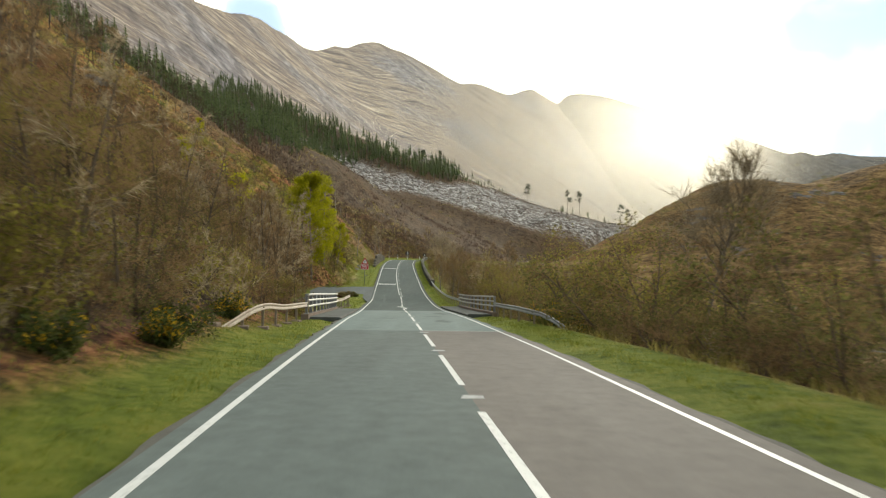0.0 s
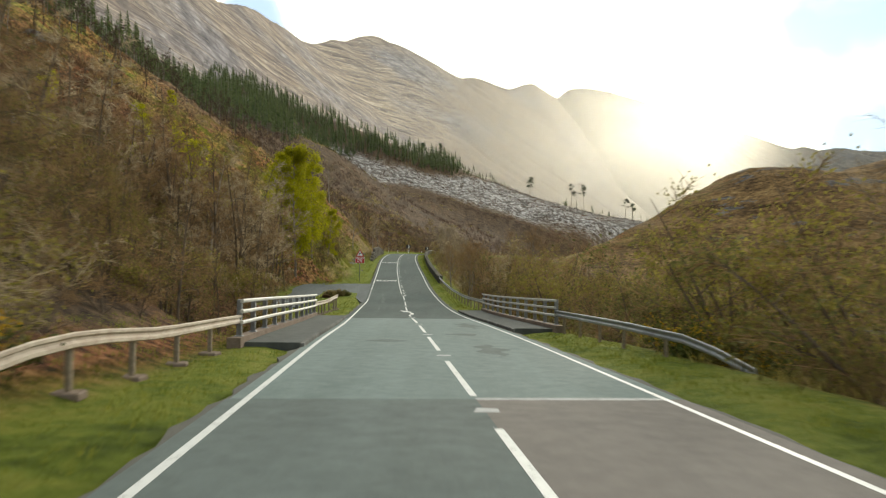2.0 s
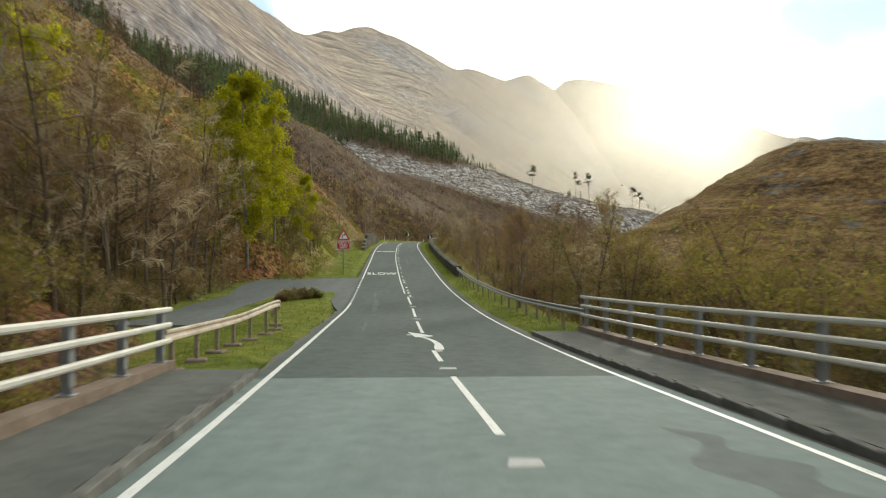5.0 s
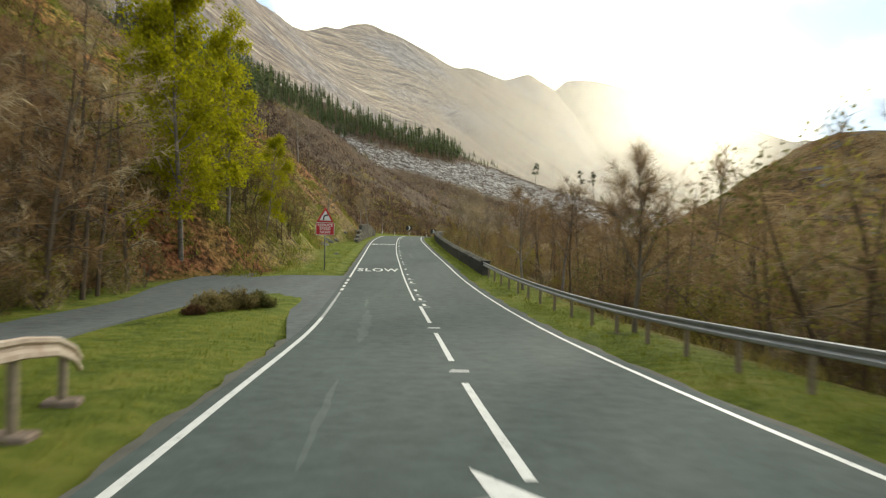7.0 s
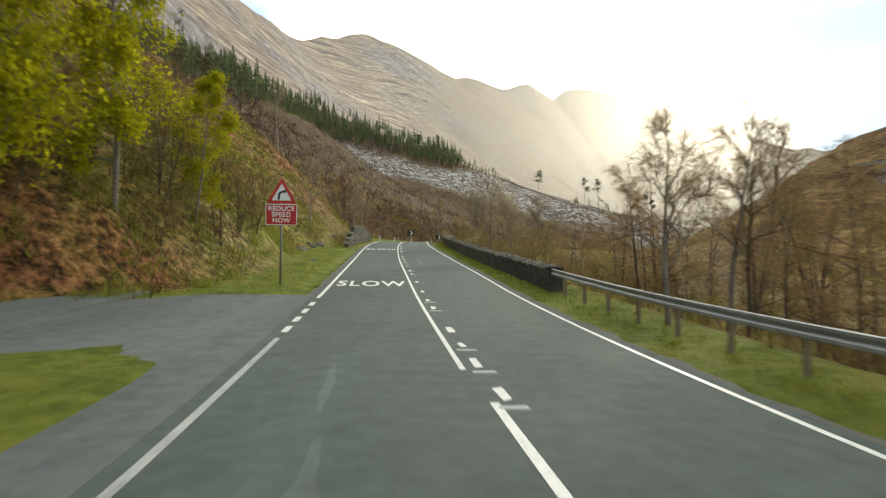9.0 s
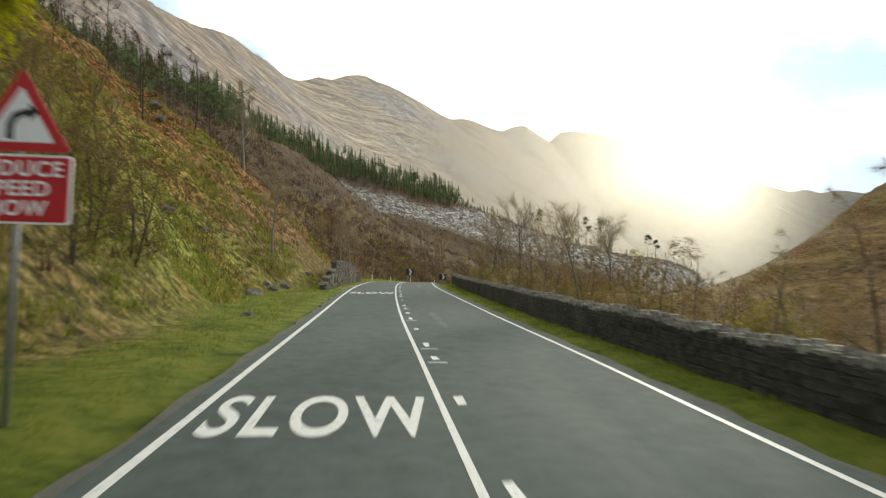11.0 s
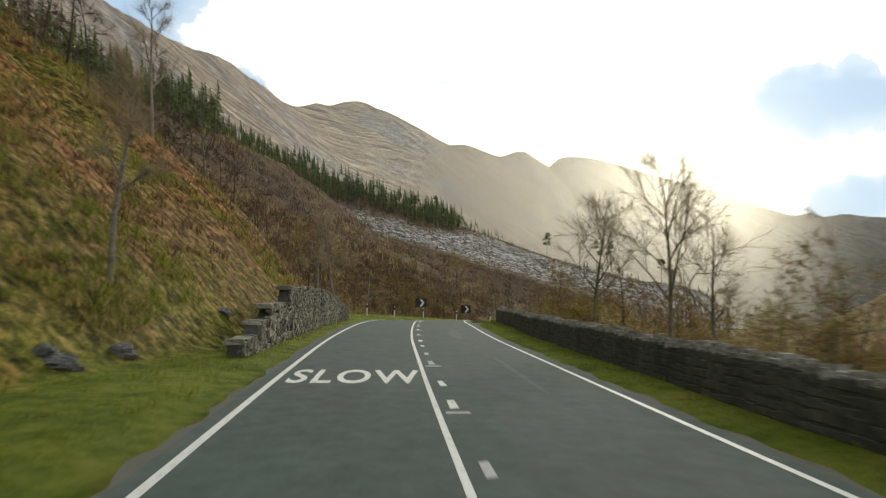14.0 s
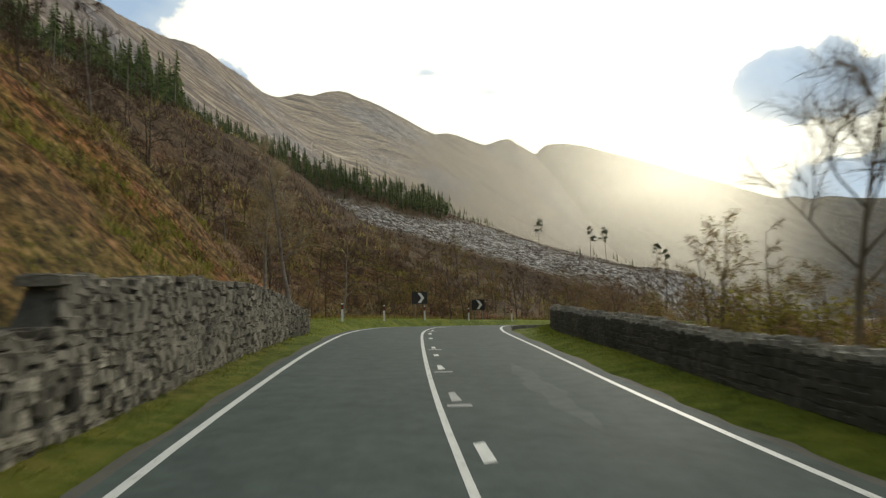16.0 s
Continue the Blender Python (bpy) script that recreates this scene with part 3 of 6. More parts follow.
def part(name, bm, material, parent=None, label="", smooth=False):
    me = bpy.data.meshes.new(name)
    bm.to_mesh(me)
    bm.free()
    me.materials.append(material)
    if smooth:
        me.polygons.foreach_set("use_smooth", [True] * len(me.polygons))
    ob = new(name, me)
    if parent:
        ob.parent = parent
    if label:
        ob["label"] = label
    return ob


def box(sx, sy, sz, at=(0, 0, 0), bevel=0.0, turn=None, bm=None):
    bm = bm or bmesh.new()
    m = Matrix.Translation(at) @ (turn or Matrix.Identity(4)) @ Matrix.Diagonal((sx, sy, sz, 1))
    made = bmesh.ops.create_cube(bm, size=1.0, matrix=m)["verts"]
    if bevel:
        edges = list({e for v in made for e in v.link_edges})
        bmesh.ops.bevel(bm, geom=edges, offset=bevel, segments=1, affect="EDGES")
    return bm


def grid_mesh(name, X, Y, Z, material, smooth=True):
    r, c = X.shape
    idx = np.arange(r * c).reshape(r, c)
    f = np.stack([idx[:-1, :-1], idx[:-1, 1:], idx[1:, 1:], idx[1:, :-1]], -1).reshape(-1, 4)
    me = bpy.data.meshes.new(name)
    me.vertices.add(r * c)
    me.vertices.foreach_set("co", np.stack([X, Y, Z], -1).astype(np.float32).ravel())
    me.loops.add(f.size)
    me.loops.foreach_set("vertex_index", f.ravel().astype(np.int32))
    me.polygons.add(len(f))
    me.polygons.foreach_set("loop_start", np.arange(0, f.size, 4, dtype=np.int32))
    me.update(calc_edges=True)
    me.validate()
    me.polygons.foreach_set("use_smooth", [smooth] * len(me.polygons))
    me.materials.append(material)
    return new(name, me)


# ---- ground ----
def ground():
    xs = [0.0]
    while xs[-1] < 4600:
        xs.append(xs[-1] + (0.7 if xs[-1] < 14 else max(0.7, (xs[-1] - 10) * 0.055)))
    left = [0.0]
    while left[-1] < 4600:
        left.append(left[-1] + (0.6 if left[-1] < 16 else max(0.6, (left[-1] - 2) * 0.034) if left[-1] < 60 else (left[-1] - 18) * 0.055))
    xs = np.array([-v for v in left[:0:-1]] + xs)
    ys = [-60.0]
    while ys[-1] < 4800:
        ys.append(ys[-1] + (1.3 if ys[-1] < 60 else 0.85 if ys[-1] < 215 else 1.3 if ys[-1] < 240 else min(160, max(1.3, (ys[-1] - 220) * 0.05))))
    ys = np.array([-900.0, -500.0, -250.0, -120.0] + ys)
    mid = np.where(ys < 190, np.interp(ys, LINE[:240, 1], LINE[:240, 0]), road_x(190))
    X, Y = xs[None, :] + mid[:, None], np.repeat(ys[:, None], len(xs), 1)
    Z, verge, felled, earth = height(X, Y)
    ob = grid_mesh("ground", X, Y, Z, M_MOOR)
    col = ob.data.color_attributes.new("cover", "FLOAT_COLOR", "POINT")
    run, off, _ = off_road(X, Y)
    over = np.where(off.reshape(X.shape) > 0, step(26, 46, off.reshape(X.shape)), 0)
    rgba = np.stack([verge, felled, earth, over], -1).astype(np.float32)
    col.data.foreach_set("color", rgba.ravel())
    # bracken share; past 158 the slope's shadow is put in as darker rust
    rust = (1 - step(104, 132, Y)) * 0.9 + 0.40 * step(158, 180, Y) * (off.reshape(X.shape) < 0)
    lush = step(112, 128, Y) * np.maximum((1 - step(150, 172, Y)) * (1 - step(13, 30, -off.reshape(X.shape))), (1 - step(182, 196, Y)) * (1 - step(8, 12, -off.reshape(X.shape))))
    grown = ob.data.color_attributes.new("growth", "FLOAT_COLOR", "POINT")
    grown.data.foreach_set("color", np.stack([rust, lush, rust * 0, np.ones_like(rust)], -1).astype(np.float32).ravel())
    return tagged(ob, "moorland ground with grassy verges, bracken slope and felled spur", "ground", kind="structure")


ground()


# ---- mountains ----
def mountain(name, label, ridge, base, lift, seed, nu=220, nv=90, gully=1.0, skin=None, shear=0.5):
    """A mountain flank between a ridge line (x, y, z, share of the way) and a foot line, both smooth lines through a few knots."""
    r = [eased([p[3] for p in ridge], [p[k] for p in ridge]) for k in range(3)]
    b = [eased(np.linspace(0, 1, len(base)), [p[k] for p in base]) for k in range(3)]
    U, V = np.meshgrid(np.linspace(0, 1, nu), np.linspace(-0.35, 1, nv), indexing="ij")
    X, Y = (r[k](U) + (b[k](U) - r[k](U)) * V for k in (0, 1))
    zr, zb = r[2](U), b[2](U)
    fall = np.where(V >= 0, (1 - V) ** lift, 1 - 1.1 * np.abs(V))
    Z = zb + (zr - zb) * fall
    size = np.clip((zr - zb), 1, None)
    side = (U - shear * np.clip(V, 0, 1)) * nu * 5.0
    cut = waves(side + 30 * waves(U * 900, V * 500, 120, seed), V * 60, 44, seed, 5) * 0.016 + waves(X, Y, 260, seed + 2, 5) * 0.03 + 0.006 * waves(side, V * 200, 14, seed + 5, 3)
    Z = Z + gully * size * cut * np.clip(np.abs(V) * 6 + 0.03, 0, 1) * np.clip((1.02 - V) * 4, 0, 1) + 2.2 * waves(U * 2000, V * 30, 9, seed + 8, 3) * np.clip(1 - np.abs(V) * 12, 0, 1)
    ob = grid_mesh(name, X, Y, Z, skin or M_MOUNT)
    col = ob.data.color_attributes.new("cover", "FLOAT_COLOR", "POINT")
    col.data.foreach_set("color", np.stack([U - shear * V, V, U * 0, U * 0 + 1], -1).astype(np.float32).ravel())
    return tagged(ob, label, "mountain", kind="structure")


RIDGE_MAIN = [(-380, 150, 270, 0.0),
              (-325, 450, 258, 0.0833),
              (-294, 757, 287, 0.1667),
              (-300, 960, 332, 0.25),
              (-310, 1160, 392, 0.3333),
              (-317, 1397, 440.2, 0.4167),
              (-311, 1796, 524.4, 0.5),
              (-293, 1880, 559.7, 0.5208),
              (-272, 1960, 579.3, 0.5417),
              (-246, 2100, 634.4, 0.5667),
              (-220, 2170, 659.4, 0.5833),
              (-171, 2200, 650.4, 0.6167),
              (-123, 2254, 647.7, 0.6667),
              (-49, 2290, 618.0, 0.7083),
              (29, 2324, 583.0, 0.75),
              (113, 2373, 585.4, 0.8333),
              (211, 2430, 568.7, 0.875),
              (241, 2450, 579.6, 0.8958),
              (283, 2471, 596.8, 0.9167),
              (334, 2560, 600.8, 0.95),
              (406, 2652, 588.1, 1.0)]
RIDGE_FAR = [(366, 2900, 584.9, 0.0),
             (433, 2760, 616.4, 0.1111),
             (468, 2740, 640.4, 0.1556),
             (586, 2772, 647.6, 0.2222),
             (690, 2800, 631.7, 0.2778),
             (910, 2836, 581.2, 0.3333),
             (1059, 2655, 481.4, 0.4444),
             (1077, 2450, 411.7, 0.5),
             (1059, 2231, 352.1, 0.5556),
             (1070, 2180, 349.8, 0.5889),
             (1075, 2116, 331.9, 0.6222),
             (1111, 2060, 329.1, 0.7),
             (1209, 2000, 312.4, 0.7778),
             (1700, 1750, 330, 0.8889),
             (2300, 1500, 320, 1.0)]
mountain("mountain_main", "long tan grassy mountainside with gullies and rock bands", RIDGE_MAIN,
         [(-120, 150, 20), (-90, 450, 10), (-60, 650, 0), (0, 800, 0), (60, 900, 0), (140, 1000, -10), (230, 1130, -10), (330, 1300, -10), (400, 1450, -10), (470, 1600, -10), (540, 1700, -10), (620, 1800, -10), (700, 1900, -10)], 1.2, 3, nu=460, nv=130)
mountain("mountain_far", "far mountain ridge across the glen, hazy blue shade put into its colour", RIDGE_FAR,
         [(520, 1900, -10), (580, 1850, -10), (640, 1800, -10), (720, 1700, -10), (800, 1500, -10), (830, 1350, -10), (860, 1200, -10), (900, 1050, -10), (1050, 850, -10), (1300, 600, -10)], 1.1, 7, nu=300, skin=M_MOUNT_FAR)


# ---- road ----
def strip(name, a, b, left, right, lift, material, label="", parent=None, stepm=2.0, thick=0.0):
    """A ribbon along the road from run a to run b (metres of y at the start), between two offsets."""
    ss = np.arange(a, b, stepm).tolist() + [b]
    vs, fs = [], []
    for s in ss:
        p, h = along(s)
        for d in (left(s) if callable(left) else left, right(s) if callable(right) else right):
            vs.append((p[0] + h[1] * d, p[1] - h[0] * d, p[2] + lift))
    n = len(ss)
    fs = [(2 * i, 2 * i + 1, 2 * i + 3, 2 * i + 2) for i in range(n - 1)]
    if thick:
        k = len(vs)
        vs += [(x, y, z - thick) for x, y, z in vs]
        fs += [(2 * i, 2 * i + 2, k + 2 * i + 2, k + 2 * i) for i in range(n - 1)] + [(2 * i + 1, k + 2 * i + 1, k + 2 * i + 3, 2 * i + 3) for i in range(n - 1)]
        fs += [(0, k, k + 1, 1), (2 * n - 2, 2 * n - 1, k + 2 * n - 1, k + 2 * n - 2)]
    return link_mesh(name, vs, fs, material, parent, label)


def along(s):
    """The centre line's place and heading at a run."""
    i = min(max(s + 60, 0), len(LINE) - 1.001)
    k = int(i)
    w = i - k
    return LINE[k] * (1 - w) + LINE[k + 1] * w, HEAD[k] * (1 - w) + HEAD[min(k + 1, len(HEAD) - 1)] * w


def beside(s, d, lift=0.0):
    p, h = along(s)
    return Vector((p[0] + h[1] * d, p[1] - h[0] * d, p[2] + lift))


def heading(s):
    _, h = along(s)
    return -math.atan2(h[0], h[1])


END = 330
edge_l = lambda s: -float(lane_l(s))
edge_r = lambda s: float(lane_r(s))
ragged = lambda s: math.sin(s * 0.9) + 0.7 * math.sin(s * 2.3 + 1) + 0.6 * math.sin(s * 5.1)
SEAM_A, SEAM_B = 28.3, 61.6
road = tagged(strip("road", -60, END, lambda s: edge_l(s) - 0.46 - 0.06 * ragged(s * 1.4), lambda s: edge_r(s) + 0.44 + 0.06 * ragged(s * 1.4 + 91), -0.008, M_GRAVEL, thick=0.3, stepm=0.6), "two-lane grey asphalt road with white lines", "road", kind="structure")
surf_a = tagged(strip("road_surface_near", -60, SEAM_A, lambda s: edge_l(s) - 0.35, 0.0, 0.0, M_ROAD_OLD), "worn grey asphalt lane", "road surface", kind="structure")
surf_b = tagged(strip("road_surface_buff", -60, SEAM_A, 0.0, lambda s: edge_r(s) + 0.35, 0.0, M_ROAD_BUFF), "buff-coloured asphalt lane", "road surface", kind="structure")
surf_c = tagged(strip("road_surface_bridge", SEAM_A, SEAM_B, lambda s: edge_l(s) - 0.3, lambda s: edge_r(s) + 0.3, 0.0, M_ROAD_PALE), "pale blue-grey asphalt over the bridge", "road surface", kind="structure")
surf_d = tagged(strip("road_surface", SEAM_B, END, lambda s: edge_l(s) - 0.3, lambda s: edge_r(s) + 0.3, 0.0, M_ROAD), "dark grey asphalt with a worn patchy surface", "road surface", kind="structure")
tagged(strip("edge_line_left", -60, 93, lambda s: edge_l(s) - 0.065, lambda s: edge_l(s) + 0.065, 0.004, M_LINE), "white painted edge line", "road marking", kind="structure")
tagged(strip("edge_line_left", 113.5, END, lambda s: edge_l(s) - 0.065, lambda s: edge_l(s) + 0.065, 0.004, M_LINE), "white painted edge line", "road marking", kind="structure")
tagged(strip("edge_line_right", -60, END, lambda s: edge_r(s) - 0.055, lambda s: edge_r(s) + 0.055, 0.004, M_LINE), "white painted edge line", "road marking", kind="structure")


# ---- road markings ----
def mark(name, label, verts, material=None, group=""):
    """A flat painted shape from (run, offset) corners."""
    vs = [beside(s, d, 0.005) for s, d in verts]
    return tagged(link_mesh(name, vs, [tuple(range(len(vs)))], material or M_LINE), label, "road marking", group, kind="structure")


for k in range(-6, 11):
    s = DASH0 + 9 * k
    tagged(strip("centre_dash", s, s + (2.7 if k == 7 else 6), -0.065, 0.065, 0.004, M_LINE), "white painted centre line dash", "road marking", "centre dashes", kind="structure")
SOLID = DASH0 + 98.5
tagged(strip("centre_line", SOLID, END, -0.17, -0.07, 0.004, M_LINE), "continuous white centre line", "road marking", kind="structure")
rnd = random.Random(5)
s = SOLID - 2.5
while s < 260:
    a, w = s + rnd.uniform(-0.4, 0.4), rnd.uniform(0.5, 1.1)
    mark("worn_dash", "worn remnant of a white broken centre line", [(a, 0.10 + 0.05 * rnd.random()), (a + 0.12 * rnd.random(), 0.24 + 0.06 * rnd.random()), (a + w, 0.22 + 0.07 * rnd.random()), (a + w * 0.92, 0.12)], M_LINE if rnd.random() < 0.7 else M_LINE_WORN, "worn broken line")
    if rnd.random() < 0.55:
        mark("worn_dash", "worn remnant of a white broken centre line", [(a - 0.5, 0.0), (a - 0.5, 0.42), (a - 0.28, 0.40), (a - 0.3, 0.02)], M_LINE_WORN, "worn broken line")
    s += rnd.choice((2.6, 3.1, 4.4))
# worn studs in the gaps of the dashes
for k in range(-4, 10):
    s = DASH0 + 9 * k + 7.3
    mark("worn_stud_patch", "worn white paint round a road stud", [(s, -0.20), (s, 0.22), (s + 0.35, 0.24), (s + 0.42, -0.1)], M_LINE_WORN, "stud patches")
# arrow that calls traffic back to its lane
ar = 67.6
arrow_d = eased((0, 0.6, 1.7, 2.5, 3.4, 4.4), (0.20, 0.22, 0.27, 0.23, 0.12, -0.12))
arrow_w = eased((0, 0.5, 1.7, 2.8, 4.4), (0.13, 0.15, 0.11, 0.09, 0.085))
tagged(strip("return_arrow", ar, ar + 4.35, lambda s: float(arrow_d(s - ar) - arrow_w(s - ar)), lambda s: float(arrow_d(s - ar) + arrow_w(s - ar)), 0.006, M_LINE, stepm=0.25), "white curved return-to-lane arrow", "road marking", kind="structure")
mark("return_arrow_head", "white arrow head", [(ar + 6.5, -0.55), (ar + 5.7, -0.12), (ar + 4.8, 0.34), (ar + 4.55, 0.05), (ar + 4.2, -0.33), (ar + 5.2, -0.44)])
for a, d in ((67.0, 0.10), (72.6, -0.62)):
    mark("worn_paint", "worn scrap of white road paint", [(a, d), (a + 0.1, d + 0.17), (a + 0.5, d + 0.14), (a + 0.42, d - 0.03)], M_LINE_WORN, "worn paint scraps")
# dashed edge line over the lay-by mouth
tagged(strip("edge_line_left", 93, 104, lambda q: edge_l(q) - 0.06, lambda q: edge_l(q) + 0.06, 0.004, M_LINE_WORN), "worn white edge line", "road marking", kind="structure")
for k in range(4):
    s = 105.0 + 2.0 * k
    tagged(strip("edge_dash", s, s + 1.1, lambda q: edge_l(q) - 0.08, lambda q: edge_l(q) + 0.08, 0.004, M_LINE), "short white edge line dash", "road marking", "lay-by dashes", kind="structure")
# pale scars in the surface
for a, b, d, w in ((86, 96, -2.2, 0.25), (97, 101, -2.3, 0.10), (172, 180, 1.9, 0.35), (133, 141, 1.2, 0.2), (74, 80, -2.3, 0.08), (156, 164, 2.2, 0.12)):
    tagged(strip("pale_scar", a, b, lambda s: d - w * math.sin(math.pi * min(1, max(0, (s - a) / (b - a)))) ** 0.6 * (0.7 + 0.2 * math.sin(s * 2.9) + 0.1 * math.sin(s * 7.7)), lambda s: d + 0.01 + w * math.sin(math.pi * min(1, max(0, (s - a) / (b - a)))) ** 0.6 * (0.7 + 0.2 * math.sin(s * 2.3) + 0.1 * math.sin(s * 6.1)), 0.002, M_SCAR, stepm=0.25), "pale worn streak in the asphalt", "road surface", kind="structure")
for a, b, l_, r_ in ((36, 40, 1.2, 2.1), (44.5, 46, 0.9, 2.2), (50, 56, 2.0, 3.0), (41, 42.2, -2.2, -0.9)):
    tagged(strip("dark_repair", a, b, lambda s: l_ + 0.2 * math.sin(3 * s) + 0.5 * (1 - math.sin(math.pi * (s - a) / (b - a))), lambda s: r_ + 0.2 * math.sin(4 * s) - 0.5 * (1 - math.sin(math.pi * (s - a) / (b - a))), 0.002, M_ROAD_OLD, stepm=0.2), "dark asphalt repair patch", "road surface", kind="structure")
tagged(strip("seam_line", SEAM_A - 0.12, SEAM_A + 0.1, 0.0, edge_r, 0.003, M_LINE_WORN, stepm=0.1), "pale transverse joint in the road", "road surface", kind="structure")


def slow(s, d):
    """The word on the road, long for the driver's eye."""
    cu = bpy.data.curves.new("slow_marking", "FONT")
    cu.body, cu.align_x, cu.align_y = "SLOW", "CENTER", "BOTTOM"
    cu.space_character = 1.12
    cu.offset = 0.018
    tmp = new("slow_marking", cu)
    me = bpy.data.meshes.new_from_object(tmp.evaluated_get(bpy.context.evaluated_depsgraph_get()))
    bpy.data.objects.remove(tmp)
    xs = [v.co.x for v in me.vertices]
    ys = [v.co.y for v in me.vertices]
    wide, tall = max(xs) - min(xs), max(ys) - min(ys)
    for v in me.vertices:
        q = beside(s + (v.co.y - min(ys)) / tall * 2.6, d + (v.co.x - (max(xs) + min(xs)) / 2) / wide * 2.95)
        v.co = (q.x, q.y, q.z + 0.005)
    me.materials.clear()
    me.materials.append(M_LINE)
    return tagged(new("slow_marking", me), "white SLOW lettering painted on the road", "road marking", "slow markings", kind="structure")


slow(118.4, -1.8)
slow(157.5, -1.7)

# ---- lay-by ----
mouth = eased((86, 92, 96, 99, 100.5, 102, 104, 106, 112, 114.5), (-4.1, -4.9, -5.3, -5.9, -7.0, -8.8, -9.9, -9.9, -9.9, -7.5))
tagged(strip("lay_by", 77, 115, lambda s: -12.9 + 0.3 * math.sin(s * 0.4), lambda s: -9.6 - 0.4 * math.sin(s * 0.3), 0.045, M_LAYBY, stepm=1.0, thick=0.22), "old grey tarmac lay-by lane", "lay-by", kind="structure")
tagged(strip("lay_by_mouth", 86.0, 114.5, mouth, lambda s: edge_l(s) - 0.28, 0.010, M_LAYBY, stepm=0.5, thick=0.3), "gritty grey lay-by entrance", "lay-by", kind="structure")


# ---- bridge ----
def bridge_side(side, a, b, inner, outer):
    """Raised footway, kerb stones, plinth and parapet of one side, from run a to b."""
    where = "left" if side < 0 else "right"
    lo, hi = sorted((side * inner, side * outer))
    tagged(strip("footway_" + where, a, b, lo, hi, 0.13, M_PATH, thick=0.4), "dark patched asphalt footway over the bridge", "footway", kind="structure")
    n = int((b - a) / 0.92)
    kerb = tagged(new("kerb_" + where), "row of grey kerb stones", "kerb", kind="structure")
    for k in range(n):
        s = a + (k + 0.5) * (b - a) / n
        ob = part("kerb_stone", box(0.14, (b - a) / n - 0.012, 0.3, bevel=0.012), M_KERB, kerb)
        ob.matrix_world = Matrix.Translation(beside(s, side * (inner - 0.07), -0.02)) @ Matrix.Rotation(heading(s), 4, "Z")
    tagged(strip("plinth_" + where, a - 0.6, b + 0.3, *sorted((side * outer, side * (outer + 0.42))), 0.30, M_CONC, thick=0.9), "brown concrete plinth edge beam", "plinth", kind="structure")
    fence = tagged(new("bridge_parapet"), "pale three-rail parapet with grey posts on a concrete plinth", "parapet", "bridge parapets")
    fence.matrix_world = Matrix.Translation(beside(a, side * (outer + 0.2), 0.28))
    inv = fence.matrix_world.inverted()
    count = 10
    post = None
    for k in range(count + 1):
        s = a + 0.15 + k * (b - a - 0.3) / count
        if not post:
            bm = box(0.16, 0.09, 1.16, (0, 0, 0.58), 0.012)
            box(0.26, 0.22, 0.04, (0, 0, 0.02), 0.006, bm=bm)
            box(0.05, 0.20, 0.9, (-side * 0.05, 0, 0.6), 0.006, bm=bm)
            post = part("post", bm, M_STEEL, fence)
            ob = post
        else:
            ob = new("post", post.data)
            ob.parent = fence
        ob.matrix_local = inv @ Matrix.Translation(beside(s, side * (outer + 0.2), 0.29)) @ Matrix.Rotation(heading(s), 4, "Z")
    for h in (0.78, 1.12, 1.45):
        vs, fs = [], []
        prof = [(-0.05, -0.05), (0.03, -0.055), (0.055, -0.02), (0.055, 0.03), (0.03, 0.06), (-0.05, 0.055)]
        ss = np.linspace(a - 0.12, b + 0.12, 12)
        for s in ss:
            for px, pz in prof:
                vs.append(inv @ beside(s, side * (outer + 0.2 - 0.12 - px), h - 0.04 + pz))
        m = len(prof)
        for i in range(len(ss) - 1):
            for j in range(m):
                fs.append((i * m + j, i * m + (j + 1) % m, (i + 1) * m + (j + 1) % m, (i + 1) * m + j))
        fs += [tuple(range(m)), tuple(range((len(ss) - 1) * m, len(ss) * m))]
        link_mesh("rail", vs, fs, M_ALU, fence, "pale painted tubular rail")


bridge_side(-1, BR_L[0], BR_L[1], 4.3, 6.0)
bridge_side(1, BR_R[0], BR_R[1], 4.15, 5.85)


